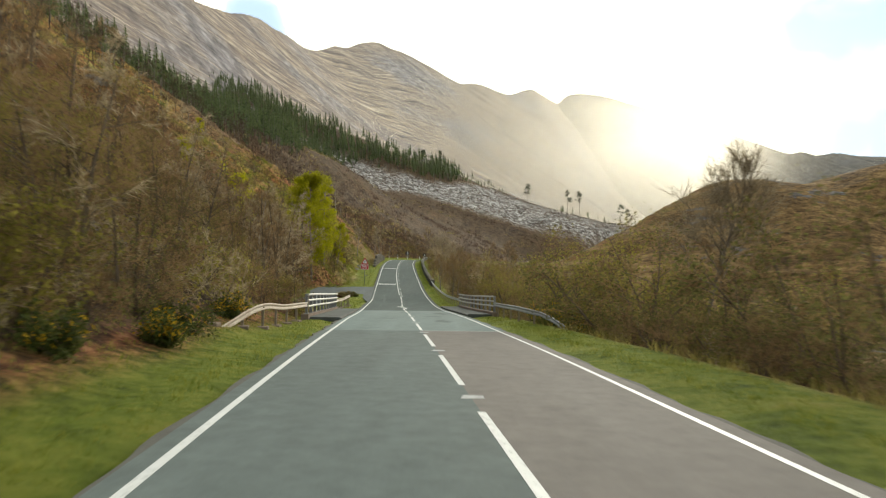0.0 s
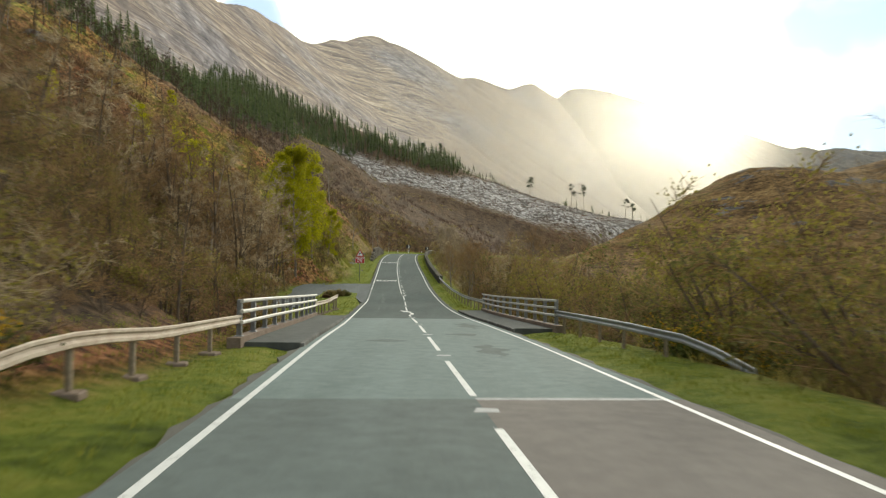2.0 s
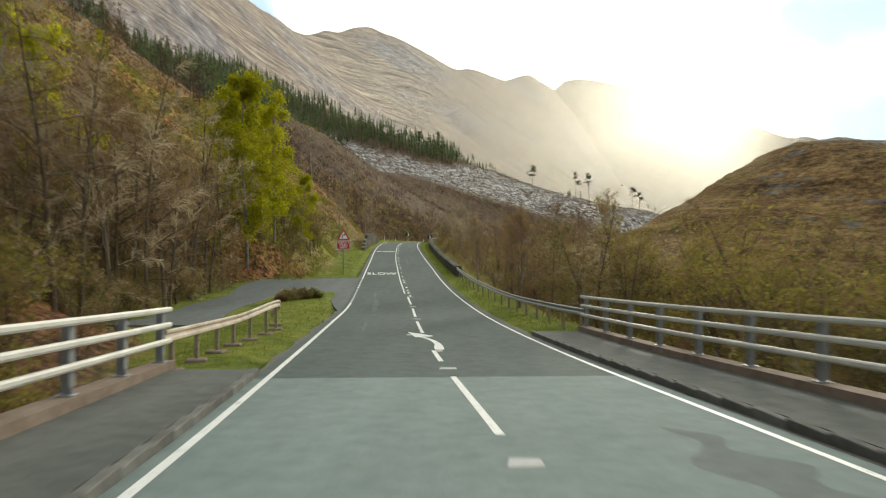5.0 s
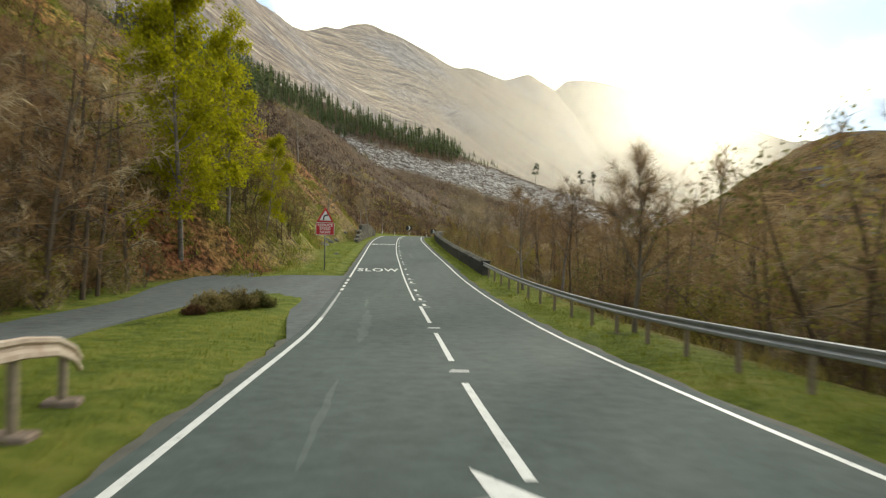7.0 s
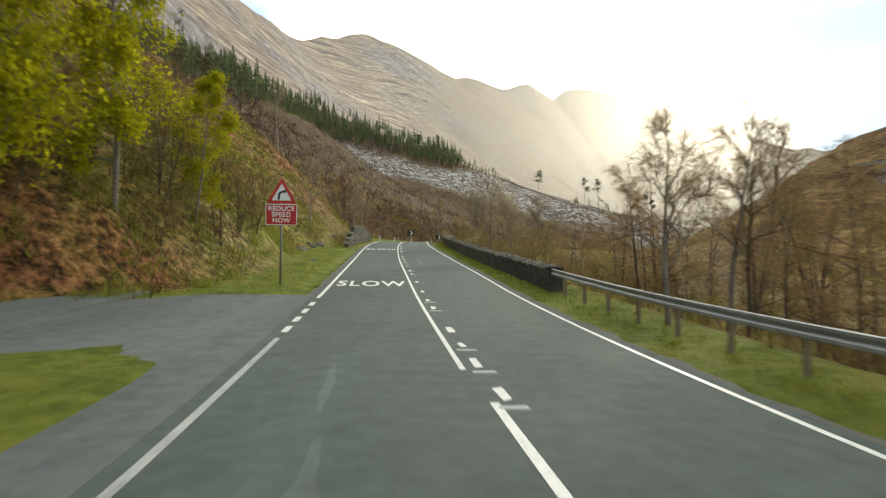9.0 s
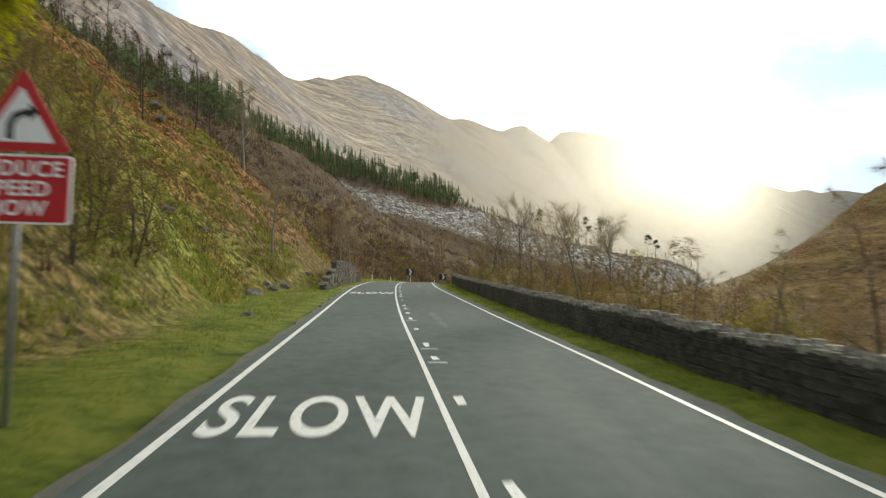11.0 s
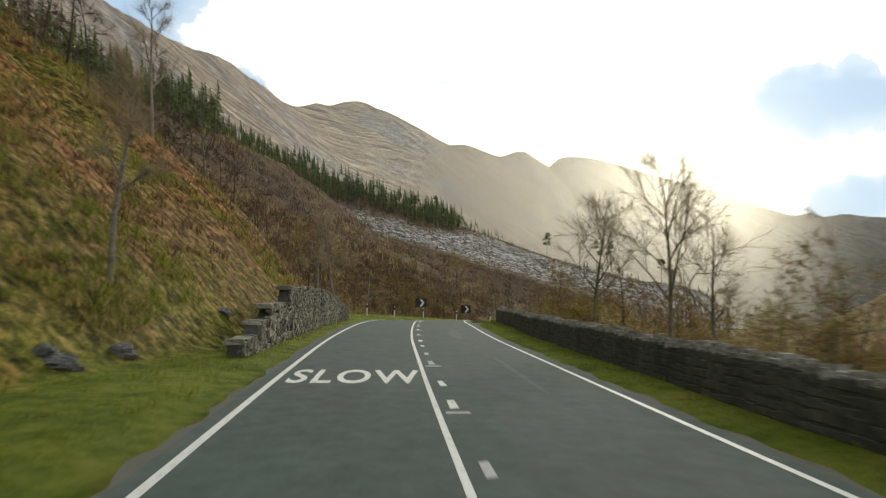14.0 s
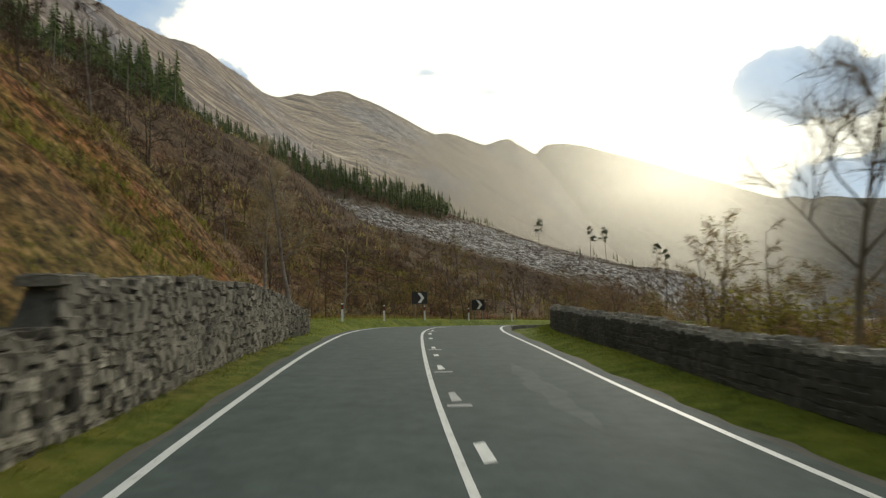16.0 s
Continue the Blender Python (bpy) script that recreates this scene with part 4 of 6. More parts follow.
# ---- crash barriers ----
def barrier(runs, offs, tops, spacing=2.6, label="weathered steel crash barrier on posts", beam=None):
    """A corrugated beam through (run, offset, height over the road) knots, with its posts."""
    thing = tagged(new("crash_barrier"), label, "crash barrier", "crash barriers")
    thing.matrix_world = Matrix.Translation(beside(runs[0], offs[0]))
    inv = thing.matrix_world.inverted()
    fo, ft = eased(runs, offs), eased(runs, tops)
    side = 1 if offs[0] > 0 else -1
    prof = [(0.0, 0.0), (0.03, -0.02), (0.03, -0.07), (-0.02, -0.11), (-0.02, -0.15), (0.03, -0.19), (0.03, -0.25), (0.0, -0.27), (-0.05, -0.25), (-0.06, -0.13), (-0.05, -0.02)]
    ss = np.linspace(runs[0], runs[-1], max(8, int((runs[-1] - runs[0]) / 1.1)))
    vs, fs = [], []
    for s in ss:
        for px, pz in prof:
            vs.append(inv @ beside(s, float(fo(s)) - side * px, float(ft(s)) + pz))
    m = len(prof)
    for i in range(len(ss) - 1):
        for j in range(m):
            fs.append((i * m + j, i * m + (j + 1) % m, (i + 1) * m + (j + 1) % m, (i + 1) * m + j))
    fs += [tuple(range(m)), tuple(range((len(ss) - 1) * m, len(ss) * m))]
    link_mesh("beam", vs, fs, beam or M_GALV, thing)
    bm = box(0.10, 0.12, 1.5, (0, 0, -0.75), 0.01)
    post = part("post", bm, M_TIMBER, thing, "dark timber post")
    first = True
    for s in np.arange(runs[0] + 0.8, runs[-1] - 0.3, spacing):
        ob = post if first else new("post", post.data)
        first = False
        ob.parent = thing
        d = float(fo(s)) + side * 0.11
        top = beside(s, float(fo(s)), float(ft(s)))
        ob.matrix_local = inv @ Matrix.Translation(beside(s, d, float(ft(s)) - 0.05)) @ Matrix.Rotation(heading(s), 4, "Z")
        if beam:
            g = beside(s, d)
            g.z = ground_at(g.x, g.y)
            foot = part("post_footing", box(0.50, 0.42, 0.16, (0, 0, 0.01), 0.03), M_CONC, thing, "rough concrete footing")
            foot.matrix_local = inv @ Matrix.Translation(g) @ Matrix.Rotation(heading(s) + 0.2 * math.sin(s), 4, "Z")


M_BEAM = plain("cream_weathered_beam", (0.26, 0.17, 0.11), (0.60, 0.53, 0.43), 7, 0.7, 0.3, 0.004)
yl, yr = BR_L[0], BR_R[0]
barrier((yl - 16.5, yl - 14.6, yl - 12.6, yl - 6, yl + 0.1), (-7.8, -7.4, -7.0, -6.5, -6.15), (0.08, 0.50, 0.95, 0.98, 0.98), label="cream weathered crash barrier with a ramped end", beam=M_BEAM)
barrier((yr - 15.0, yr - 13.1, yr - 10.8, yr - 5, yr + 0.1), (7.6, 6.95, 6.35, 6.05, 5.98), (0.02, 0.60, 0.80, 0.92, 0.98), label="grey steel crash barrier with a ramped end")
barrier((BR_L[1] - 0.1, BR_L[1] + 7, BR_L[1] + 15.3, BR_L[1] + 17.0), (-6.1, -6.0, -5.95, -6.5), (0.98, 0.95, 0.93, 0.50), spacing=2.1, label="cream weathered crash barrier with a dipped end", beam=M_BEAM)
barrier((BR_R[1] - 0.1, BR_R[1] + 14, BR_R[1] + 30, WR[0] + 0.1), (5.98, 5.7, 5.5, 5.5), (0.98, 0.92, 0.90, 0.92), label="long grey steel crash barrier on timber posts")


# ---- dry-stone walls ----
def stone_meshes(material, n=9, seed=3, bevel=0.13, rounds=1, jitter=0.09):
    r = random.Random(seed)
    out = []
    for k in range(n):
        bm = bmesh.new()
        bmesh.ops.create_cube(bm, size=1.0)
        bmesh.ops.bevel(bm, geom=bm.edges[:], offset=bevel, segments=rounds, affect="EDGES")
        for v in bm.verts:
            v.co += Vector((r.uniform(-jitter, jitter), r.uniform(-jitter, jitter), r.uniform(-jitter, jitter)))
        me = bpy.data.meshes.new("stone")
        bm.to_mesh(me)
        bm.free()
        me.materials.append(material)
        out.append(me)
    return out


def stone_wall(name, label, a, b, d, top, thick, material, near, seed, length, tall, cope_h, cope):
    """A wall of single stones round a core, from run a to b at offset d (its road face); top(s): height over the road.
    The stones between the two runs in near are objects of their own, the rest one joined mesh."""
    side = 1 if d > 0 else -1
    inset = 0.07 if d < 0 else -0.012
    base = -0.35
    core = tagged(strip(name, a + 0.05, b - 0.05, *sorted((d + side * inset, d + side * (thick - inset))), 0.0, M_MORTAR, stepm=0.5), label, "wall", kind="structure")
    # the core's height follows the top
    ss = np.arange(a + 0.05, b - 0.05, 0.5).tolist() + [b - 0.05]
    co, fs = [], []
    for s in ss:
        for dd in (d + side * inset, d + side * (thick - inset)):
            for h in (base, top(s) - cope_h * 0.6):
                co.append(tuple(beside(s, dd, h)))
    for i in range(len(ss) - 1):
        k, q = 4 * i, 4 * i + 4
        fs += [(k, k + 1, q + 1, q), (k + 2, q + 2, q + 3, k + 3), (k + 1, k + 3, q + 3, q + 1)]
    q = 4 * (len(ss) - 1)
    fs += [(0, 2, 3, 1), (q, q + 1, q + 3, q + 2)]
    me = bpy.data.meshes.new(name)
    me.from_pydata(co, [], fs)
    me.materials.append(M_MORTAR)
    core.data = me
    kinds = stone_meshes(material, seed=seed, jitter=0.11 if d < 0 else 0.05)
    tops = stone_meshes(cope, seed=seed + 1, bevel=0.30 if d > 0 else 0.13, rounds=2 if d > 0 else 1, jitter=0.04 if d > 0 else 0.10)
    r = random.Random(seed)
    singles, joined = 0, ([], [])

    def lay(kind, m, s):
        nonlocal singles
        if near[0] < s < near[1] and singles < 300:
            ob = new("stone", kind)
            ob.parent = core
            ob.matrix_world = m
            singles += 1
        else:
            k = len(joined[0])
            joined[0].extend(tuple(m @ v.co) for v in kind.vertices)
            joined[1].extend(tuple(k + i for i in p.vertices) for p in kind.polygons)

    z = base
    while z < 2.6:
        h = tall * r.uniform(0.75, 1.3)
        s = a + r.uniform(0, 0.2)
        while s < b:
            w = length * (r.uniform(0.4, 1.9) if d < 0 else r.uniform(0.55, 1.5))
            hh = h * (r.uniform(0.6, 1.65) if d < 0 else r.uniform(0.7, 1.35))
            if z + hh * 0.6 < top(s + w / 2) - cope_h * 0.5:
                m = Matrix.Translation(beside(s + w / 2, d + side * 0.10, z + hh / 2 + (r.uniform(-0.05, 0.05) if d < 0 else 0))) @ Matrix.Rotation(heading(s) + r.uniform(-0.05, 0.05), 4, "Z") @ Matrix.Rotation(r.uniform(-0.16, 0.16) * (1.0 if d < 0 else 0.12), 4, "X") @ Matrix.Diagonal((0.26 * (r.uniform(0.85, 1.2) if d < 0 else r.uniform(0.96, 1.05)), w * 0.95, hh * 0.96, 1))
                lay(r.choice(kinds), m, s)
            s += w
        z += h * 0.96
    s = a
    while s < b:
        w = length * r.uniform(0.9, 1.6)
        m = Matrix.Translation(beside(s + w / 2, d + side * thick / 2, top(s + w / 2) - cope_h / 2)) @ Matrix.Rotation(heading(s) + r.uniform(-0.04, 0.04), 4, "Z") @ Matrix.Rotation(r.uniform(-0.06, 0.06), 4, "X") @ Matrix.Diagonal((thick * 1.08, w * 0.97, cope_h * r.uniform(0.85, 1.3), 1))
        ob = new("coping_stone", r.choice(tops))
        ob.parent = core
        ob.matrix_world = m
        s += w
    if joined[0]:
        rest = link_mesh("rubble_stone", joined[0], joined[1], material, core)
        rest["kind"] = "stuff"


def low_top(s):
    return 0.98 + 0.03 * math.sin(s * 0.7) + 0.02 * math.sin(s * 2.1)


def ramp_top(s):
    for edge, h in ((WL[0] + 2.4, 0.50), (WL[0] + 4.6, 0.95), (WL[0] + 9.0, 1.46)):
        if s < edge:
            return h
    return 2.12 + 0.04 * math.sin(s) - 0.035 * max(0, s - 180) - 0.09 * max(0, s - 187)


stone_wall("wall_right", "low mossy roadside stone wall with rounded coping, its shade put into the stone colour", WR[0], WR[1], 5.45, low_top, 0.5, M_STONE_SHADED, (WR[0], WR[0] + 14), 8, 0.30, 0.17, 0.26, M_COPE)
stone_wall("wall_left", "grey rubble stone retaining wall with stepped end", WL[0], WL[1], -5.2, ramp_top, 0.55, M_STONE, (WL[0] + 3, WL[0] + 13), 4, 0.24, 0.185, 0.16, M_STONE)
# mortared pier where the barrier meets the wall
pier = tagged(new("wall_pier"), "squat mortared stone pier at the wall's end", "pier")
pier.matrix_world = Matrix.Translation(beside(WR[0] - 0.1, 5.7, -0.15)) @ Matrix.Rotation(heading(WR[0]), 4, "Z")
part("pier_body", box(0.6, 0.5, 1.0, (0, 0, 0.5), 0.05), M_STONE_SHADED, pier)
part("cap", box(0.68, 0.58, 0.14, (0, 0, 1.07), 0.05), M_STONE_SHADED, pier)


# ---- signs ----
def flat(points, thick, y0=0.0):
    """A plate in the x-z plane facing -y."""
    bm = bmesh.new()
    vs = [bm.verts.new((x, y0, z)) for x, z in points]
    f = bm.faces.new(vs)
    got = bmesh.ops.extrude_face_region(bm, geom=[f])["geom"]
    bmesh.ops.translate(bm, vec=(0, thick, 0), verts=[g for g in got if isinstance(g, bmesh.types.BMVert)])
    bmesh.ops.recalc_face_normals(bm, faces=bm.faces[:])
    return bm


def rounded(points, r, n=4):
    out = []
    k = len(points)
    for i in range(k):
        p, a, b = Vector(points[i]), Vector(points[i - 1]), Vector(points[(i + 1) % k])
        u, v = (a - p).normalized(), (b - p).normalized()
        for j in range(n + 1):
            t = j / n
            q = (p + u * r) * (1 - t) ** 2 + p * 2 * t * (1 - t) + (p + v * r) * t * t
            out.append((q.x, q.y))
    return out


def words(text, size, x, z, material, parent, y):
    cu = bpy.data.curves.new("lettering", "FONT")
    cu.body, cu.size, cu.align_x, cu.align_y, cu.extrude, cu.offset = text, size, "CENTER", "CENTER", 0.002, 0.006
    cu.space_character = 1.1
    tmp = new("lettering", cu)
    me = bpy.data.meshes.new_from_object(tmp.evaluated_get(bpy.context.evaluated_depsgraph_get()))
    bpy.data.objects.remove(tmp)
    me.transform(Matrix.Translation((x, y, z)) @ Matrix.Rotation(radians(90), 4, "X"))
    me.materials.clear()
    me.materials.append(material)
    ob = new("lettering", me)
    ob.parent = parent
    return ob


def bend_sign():
    s = tagged(new("warning_sign"), "red and white bend warning sign on a grey post", "road sign")
    g = beside(SIGN[0], SIGN[1], 0)
    g.z = ground_at(g.x, g.y)
    lift = SIGN[2] - g.z
    s.matrix_world = Matrix.Translation(g) @ Matrix.Rotation(heading(SIGN[0]) + 0.05, 4, "Z")
    bm = bmesh.new()
    bmesh.ops.create_cone(bm, segments=12, radius1=0.045, radius2=0.045, depth=lift + 2.1, cap_ends=True, matrix=Matrix.Translation((0, 0.06, (lift + 1.7) / 2)))
    part("post", bm, M_STEEL, s, smooth=True)
    w = 0.62
    tri = [(-w, lift + 0.92), (w, lift + 0.92), (0, lift + 0.92 + 1.08)]
    plate = part("triangle_plate", flat(rounded(tri, 0.09), 0.02), M_RED, s, "red-bordered warning triangle")
    inner = [(-w + 0.2, lift + 1.035), (w - 0.2, lift + 1.035), (0, lift + 1.035 + 0.72)]
    part("white_field", flat(rounded(inner, 0.05), 0.004, -0.006), M_WHITE, plate)
    arrow = [(-0.16, 1.09), (-0.07, 1.09), (-0.07, 1.27), (-0.03, 1.35), (0.05, 1.39), (0.10, 1.40), (0.10, 1.33), (0.22, 1.44), (0.10, 1.55), (0.10, 1.48), (0.02, 1.47), (-0.09, 1.42), (-0.16, 1.29)]
    part("bend_arrow", flat([(x, z + lift - 0.02) for x, z in arrow], 0.004, -0.011), M_BLACK, plate)
    low = part("text_plate", flat(rounded([(-w - 0.03, lift), (w + 0.03, lift), (w + 0.03, lift + 0.88), (-w - 0.03, lift + 0.88)], 0.05), 0.02), M_WHITE, s, "red plate with white lettering")
    part("red_field", flat(rounded([(-w, lift + 0.03), (w, lift + 0.03), (w, lift + 0.85), (-w, lift + 0.85)], 0.04), 0.004, -0.006), M_RED, low)
    for k, t in enumerate(("REDUCE", "SPEED", "NOW")):
        words(t, 0.27, 0, lift + 0.69 - 0.25 * k, M_WHITE, low, -0.012)
    for z in (lift + 0.3, lift + 1.2):
        part("bracket", box(0.5, 0.03, 0.05, (0, 0.035, z), 0.004), M_STEEL, s)


bend_sign()


def chevron(x, y, z, wide, turn):
    s = tagged(new("chevron_sign"), "black sign with a white chevron pointing round the bend", "chevron sign", "chevron signs")
    g = ground_at(x, y)
    s.matrix_world = Matrix.Translation((x, y, g)) @ Matrix.Rotation(turn, 4, "Z")
    h = wide * 0.78
    for px in (-wide * 0.28, wide * 0.28):
        bm = bmesh.new()
        bmesh.ops.create_cone(bm, segments=10, radius1=0.04, radius2=0.04, depth=z - g + h / 2, cap_ends=True, matrix=Matrix.Translation((px, 0.05, (z - g + h / 2) / 2)))
        part("post", bm, M_STEEL, s, smooth=True)
    c = z - g
    board = part("board", flat(rounded([(-wide / 2, c - h / 2), (wide / 2, c - h / 2), (wide / 2, c + h / 2), (-wide / 2, c + h / 2)], 0.06), 0.02), M_BLACK, s)
    k = wide / 2
    pts = [(-0.25, -0.66), (0.15, -0.66), (0.62, 0), (0.15, 0.66), (-0.25, 0.66), (0.22, 0)]
    part("chevron", flat([(x_ * k, c + z_ * k) for x_, z_ in pts], 0.004, -0.006), M_WHITE, board)


for x, y, z, w, t in CHEV:
    chevron(x, y, z, w, t)


def marker(x, y, turn):
    s = tagged(new("marker_post"), "white verge marker post with a black band and reflector", "marker post", "marker posts")
    s.matrix_world = Matrix.Translation((x, y, ground_at(x, y) - 0.02)) @ Matrix.Rotation(turn, 4, "Z")
    part("shaft", box(0.12, 0.05, 0.98, (0, 0, 0.49), 0.012), M_WHITE, s)
    band = part("band", box(0.126, 0.056, 0.26, (0, 0, 0.78), 0.008), M_BLACK, s, "black band")
    part("reflector", box(0.05, 0.01, 0.12, (0, -0.03, 0.78), 0.003), M_RED, band, "red reflector")


for k, s in enumerate((195, 200.5, 206, 211.5, 217, 222.5, 228, 233.5)):
    q = beside(s, -5.6 - 0.1 * (k % 2))
    marker(q.x, q.y, heading(s))



# ---- plants ----
class Growth:
    """Collects tubes and blades as arrays of corners and faces."""

    def __init__(self):
        self.v, self.f = [], []

    def tube(self, pts, radii, sides):
        k0 = len(self.v)
        for i, (p, r) in enumerate(zip(pts, radii)):
            t = (pts[min(i + 1, len(pts) - 1)] - pts[max(i - 1, 0)]).normalized()
            a = t.orthogonal().normalized()
            b = t.cross(a)
            for j in range(sides):
                w = 2 * math.pi * j / sides
                self.v.append(tuple(p + (a * math.cos(w) + b * math.sin(w)) * r))
        for i in range(len(pts) - 1):
            for j in range(sides):
                self.f.append((k0 + i * sides + j, k0 + i * sides + (j + 1) % sides, k0 + (i + 1) * sides + (j + 1) % sides, k0 + (i + 1) * sides + j))

    def leaf(self, p, d, n, long, wide):
        s = d.cross(n).normalized() * wide / 2
        k = len(self.v)
        self.v += [tuple(p), tuple(p + d * long * 0.5 + s), tuple(p + d * long), tuple(p + d * long * 0.5 - s)]
        self.f.append((k, k + 1, k + 2, k + 3))

    def blade(self, p, d, n, long, wide):
        s = d.cross(n).normalized() * wide / 2
        k = len(self.v)
        self.v += [tuple(p + s), tuple(p - s), tuple(p + d * long)]
        self.f.append((k, k + 1, k + 2))

    def mesh(self, name, material, smooth=False):
        me = bpy.data.meshes.new(name)
        me.from_pydata(self.v, [], self.f)
        me.materials.append(material)
        if smooth:
            me.polygons.foreach_set("use_smooth", [True] * len(me.polygons))
        return me


def any_dir(r, up=0.0):
    v = Vector((r.gauss(0, 1), r.gauss(0, 1), r.gauss(0, 1) + up))
    return v.normalized()


def limb(r, g, start, way, length, radius, sides, segs, droop=0.0, wob=0.18, tip=0.25):
    """A bent tapering tube; returns its joints."""
    pts, p, d = [start], start.copy(), way.normalized()
    for k in range(segs):
        d = (d + any_dir(r) * wob + Vector((0, 0, -droop))).normalized()
        p = p + d * (length / segs)
        pts.append(p.copy())
    g.tube(pts, [radius * (1 - (1 - tip) * i / segs) for i in range(segs + 1)], sides)
    return pts


def grow_tree(seed, tall, lean, limbs, reach, leaf_size, leaves, stems=1, low=0.25, droop=0.05, twig=0.010, spray=17, boughs=5):
    """Trunk and limbs, twigs, leaves, each its own growth."""
    r = random.Random(seed)
    wood, bough, fine, green = Growth(), Growth(), Growth(), Growth()
    for st in range(stems):
        tilt = Vector((r.gauss(0, lean), r.gauss(0, lean), 1)).normalized()
        h = tall * (1 if st == 0 else r.uniform(0.6, 0.92))
        trunk = limb(r, wood, Vector((r.uniform(-0.25, 0.25) * (stems > 1), r.uniform(-0.25, 0.25) * (stems > 1), -0.25)), tilt, h, 0.0085 * tall + 0.02, 6, 9, 0, 0.07, 0.12)
        for k in range(limbs):
            f = low + (1 - low) * (k + r.random()) / limbs
            i = min(int(f * 9), 8)
            p = trunk[i].lerp(trunk[i + 1], f * 9 - i)
            a = r.uniform(0, 2 * math.pi)
            rise = r.uniform(0.35, 1.1)
            way = Vector((math.cos(a), math.sin(a), rise))
            ln = reach * (1.12 - 0.75 * abs(f - 0.45) / 0.55) * r.uniform(0.55, 1.1)
            pts = limb(r, bough, p, way, ln, 0.0035 * tall * (1.25 - f) + 0.007, 3, 4, droop * 0.4, 0.2)
            for q in range(boughs):
                g = r.uniform(0.2, 1.0)
                j = min(int(g * 4), 3)
                p2 = pts[j].lerp(pts[j + 1], g * 4 - j)
                w2 = (pts[j + 1] - pts[j]).normalized() + any_dir(r, 0.25) * 0.9
                l2 = ln * r.uniform(0.25, 0.5)
                w2.normalize()
                w3 = (w2 + any_dir(r) * 0.35 + Vector((0, 0, -droop * 2))).normalized()
                p3 = [p2, p2 + w2 * l2 * 0.5, p2 + w2 * l2 * 0.5 + w3 * l2 * 0.5]
                fine.blade(p2, w2, any_dir(r), l2 * 0.62, twig * 2.4)
                fine.blade(p3[1], w3, any_dir(r), l2 * 0.5, twig * 1.8)
                for _ in range(spray):
                    e = r.uniform(0.15, 1.0)
                    j2 = min(int(e * 2), 1)
                    p4 = p3[j2].lerp(p3[j2 + 1], e * 2 - j2)
                    w4 = ((p3[j2 + 1] - p3[j2]).normalized() + any_dir(r, -droop * 5) * 0.85).normalized()
                    l4 = (0.25 + 0.5 * l2) * r.uniform(0.5, 1.3)
                    fine.blade(p4, w4, any_dir(r), l4, twig * r.uniform(0.9, 1.9))
                    for _ in range(leaves):
                        b = p4 + w4 * l4 * r.uniform(0.1, 1.1) + any_dir(r) * 0.26
                        green.blade(b, any_dir(r, -0.4), any_dir(r), leaf_size * r.uniform(0.7, 1.4), leaf_size * r.uniform(0.6, 1.0))
    return wood, bough, fine, green


def tree_kind(name, label, category, group, seed, bark, twigs, leaf=None, **how):
    """A tree with its parts at the origin, out of sight below the ground is never used: it is moved to its first place."""
    wood, bough, fine, green = grow_tree(seed, **how)
    t = tagged(new(name), label, category, group)
    for nm, g, m, sm in (("trunk", wood, bark, True), ("branchwork", bough, bark, True), ("twig_canopy", fine, twigs, False), ("crown", green, leaf, False)):
        if g.v:
            ob = new(nm, g.mesh(nm, m, sm))
            ob.parent = t
            if nm != "trunk":
                ob["kind"] = "stuff"
    return t


def thicket(name, label, category, shapes, spots, sizes, seed):
    """Many trees or bushes too close to tell apart, joined: shapes are grown trees with their three skins."""
    r = random.Random(seed)
    z = height(np.array([p[0] for p in spots]), np.array([p[1] for p in spots]))[0]
    skins, vs, fs, mi, k0 = [], [], [], [], 0
    ready = []
    for (wood, bough, fine, green), bark, twigs, leaf in shapes:
        v, f, m = [], [], []
        for g, skin in ((wood, bark), (bough, bark), (fine, twigs), (green, leaf)):
            if g.v:
                if skin not in skins:
                    skins.append(skin)
                f += [tuple(len(v) + i for i in face) for face in g.f]
                v += g.v
                m += [skins.index(skin)] * len(g.f)
        ready.append((np.array(v), f, m))
    for (x, y), size, h in zip(spots, sizes, z):
        v, f, m = r.choice(ready)
        a = r.uniform(0, 6.28)
        c, q, wx = math.cos(a) * size, math.sin(a) * size, r.uniform(0.9, 1.15)
        vs.append(np.stack([(v[:, 0] * c - v[:, 1] * q) * wx + x, (v[:, 0] * q + v[:, 1] * c) * wx + y, v[:, 2] * size + h - 0.1], -1))
        fs.extend(tuple(k0 + i for i in face) for face in f)
        mi.extend(m)
        k0 += len(v)
    me = bpy.data.meshes.new(name)
    me.from_pydata(np.concatenate(vs).tolist(), [], fs)
    for skin in skins:
        me.materials.append(skin)
    me.polygons.foreach_set("material_index", mi)
    return tagged(new(name, me), label, category, kind="stuff")


def stand(kinds, spots, sizes, seed):
    """Sets copies of the kinds at the spots; the first of each kind is itself moved."""
    r = random.Random(seed)
    used = set()
    for (x, y), size in zip(spots, sizes):
        k = r.randrange(len(kinds))
        z = ground_at(x, y) - 0.08
        m = Matrix.Translation((x, y, z)) @ Matrix.Rotation(r.uniform(0, 6.28), 4, "Z") @ Matrix.Rotation(r.uniform(-0.06, 0.06), 4, "X")
        if k not in used:
            used.add(k)
            ob = kinds[k]
            ob.matrix_basis = m
        else:
            ob = copy_thing(kinds[k], m)
        ob.scale = (size * r.uniform(0.9, 1.1), size * r.uniform(0.9, 1.1), size)
    for k, ob in enumerate(kinds):
        if k not in used:
            for c in list(ob.children):
                bpy.data.objects.remove(c)
            bpy.data.objects.remove(ob)


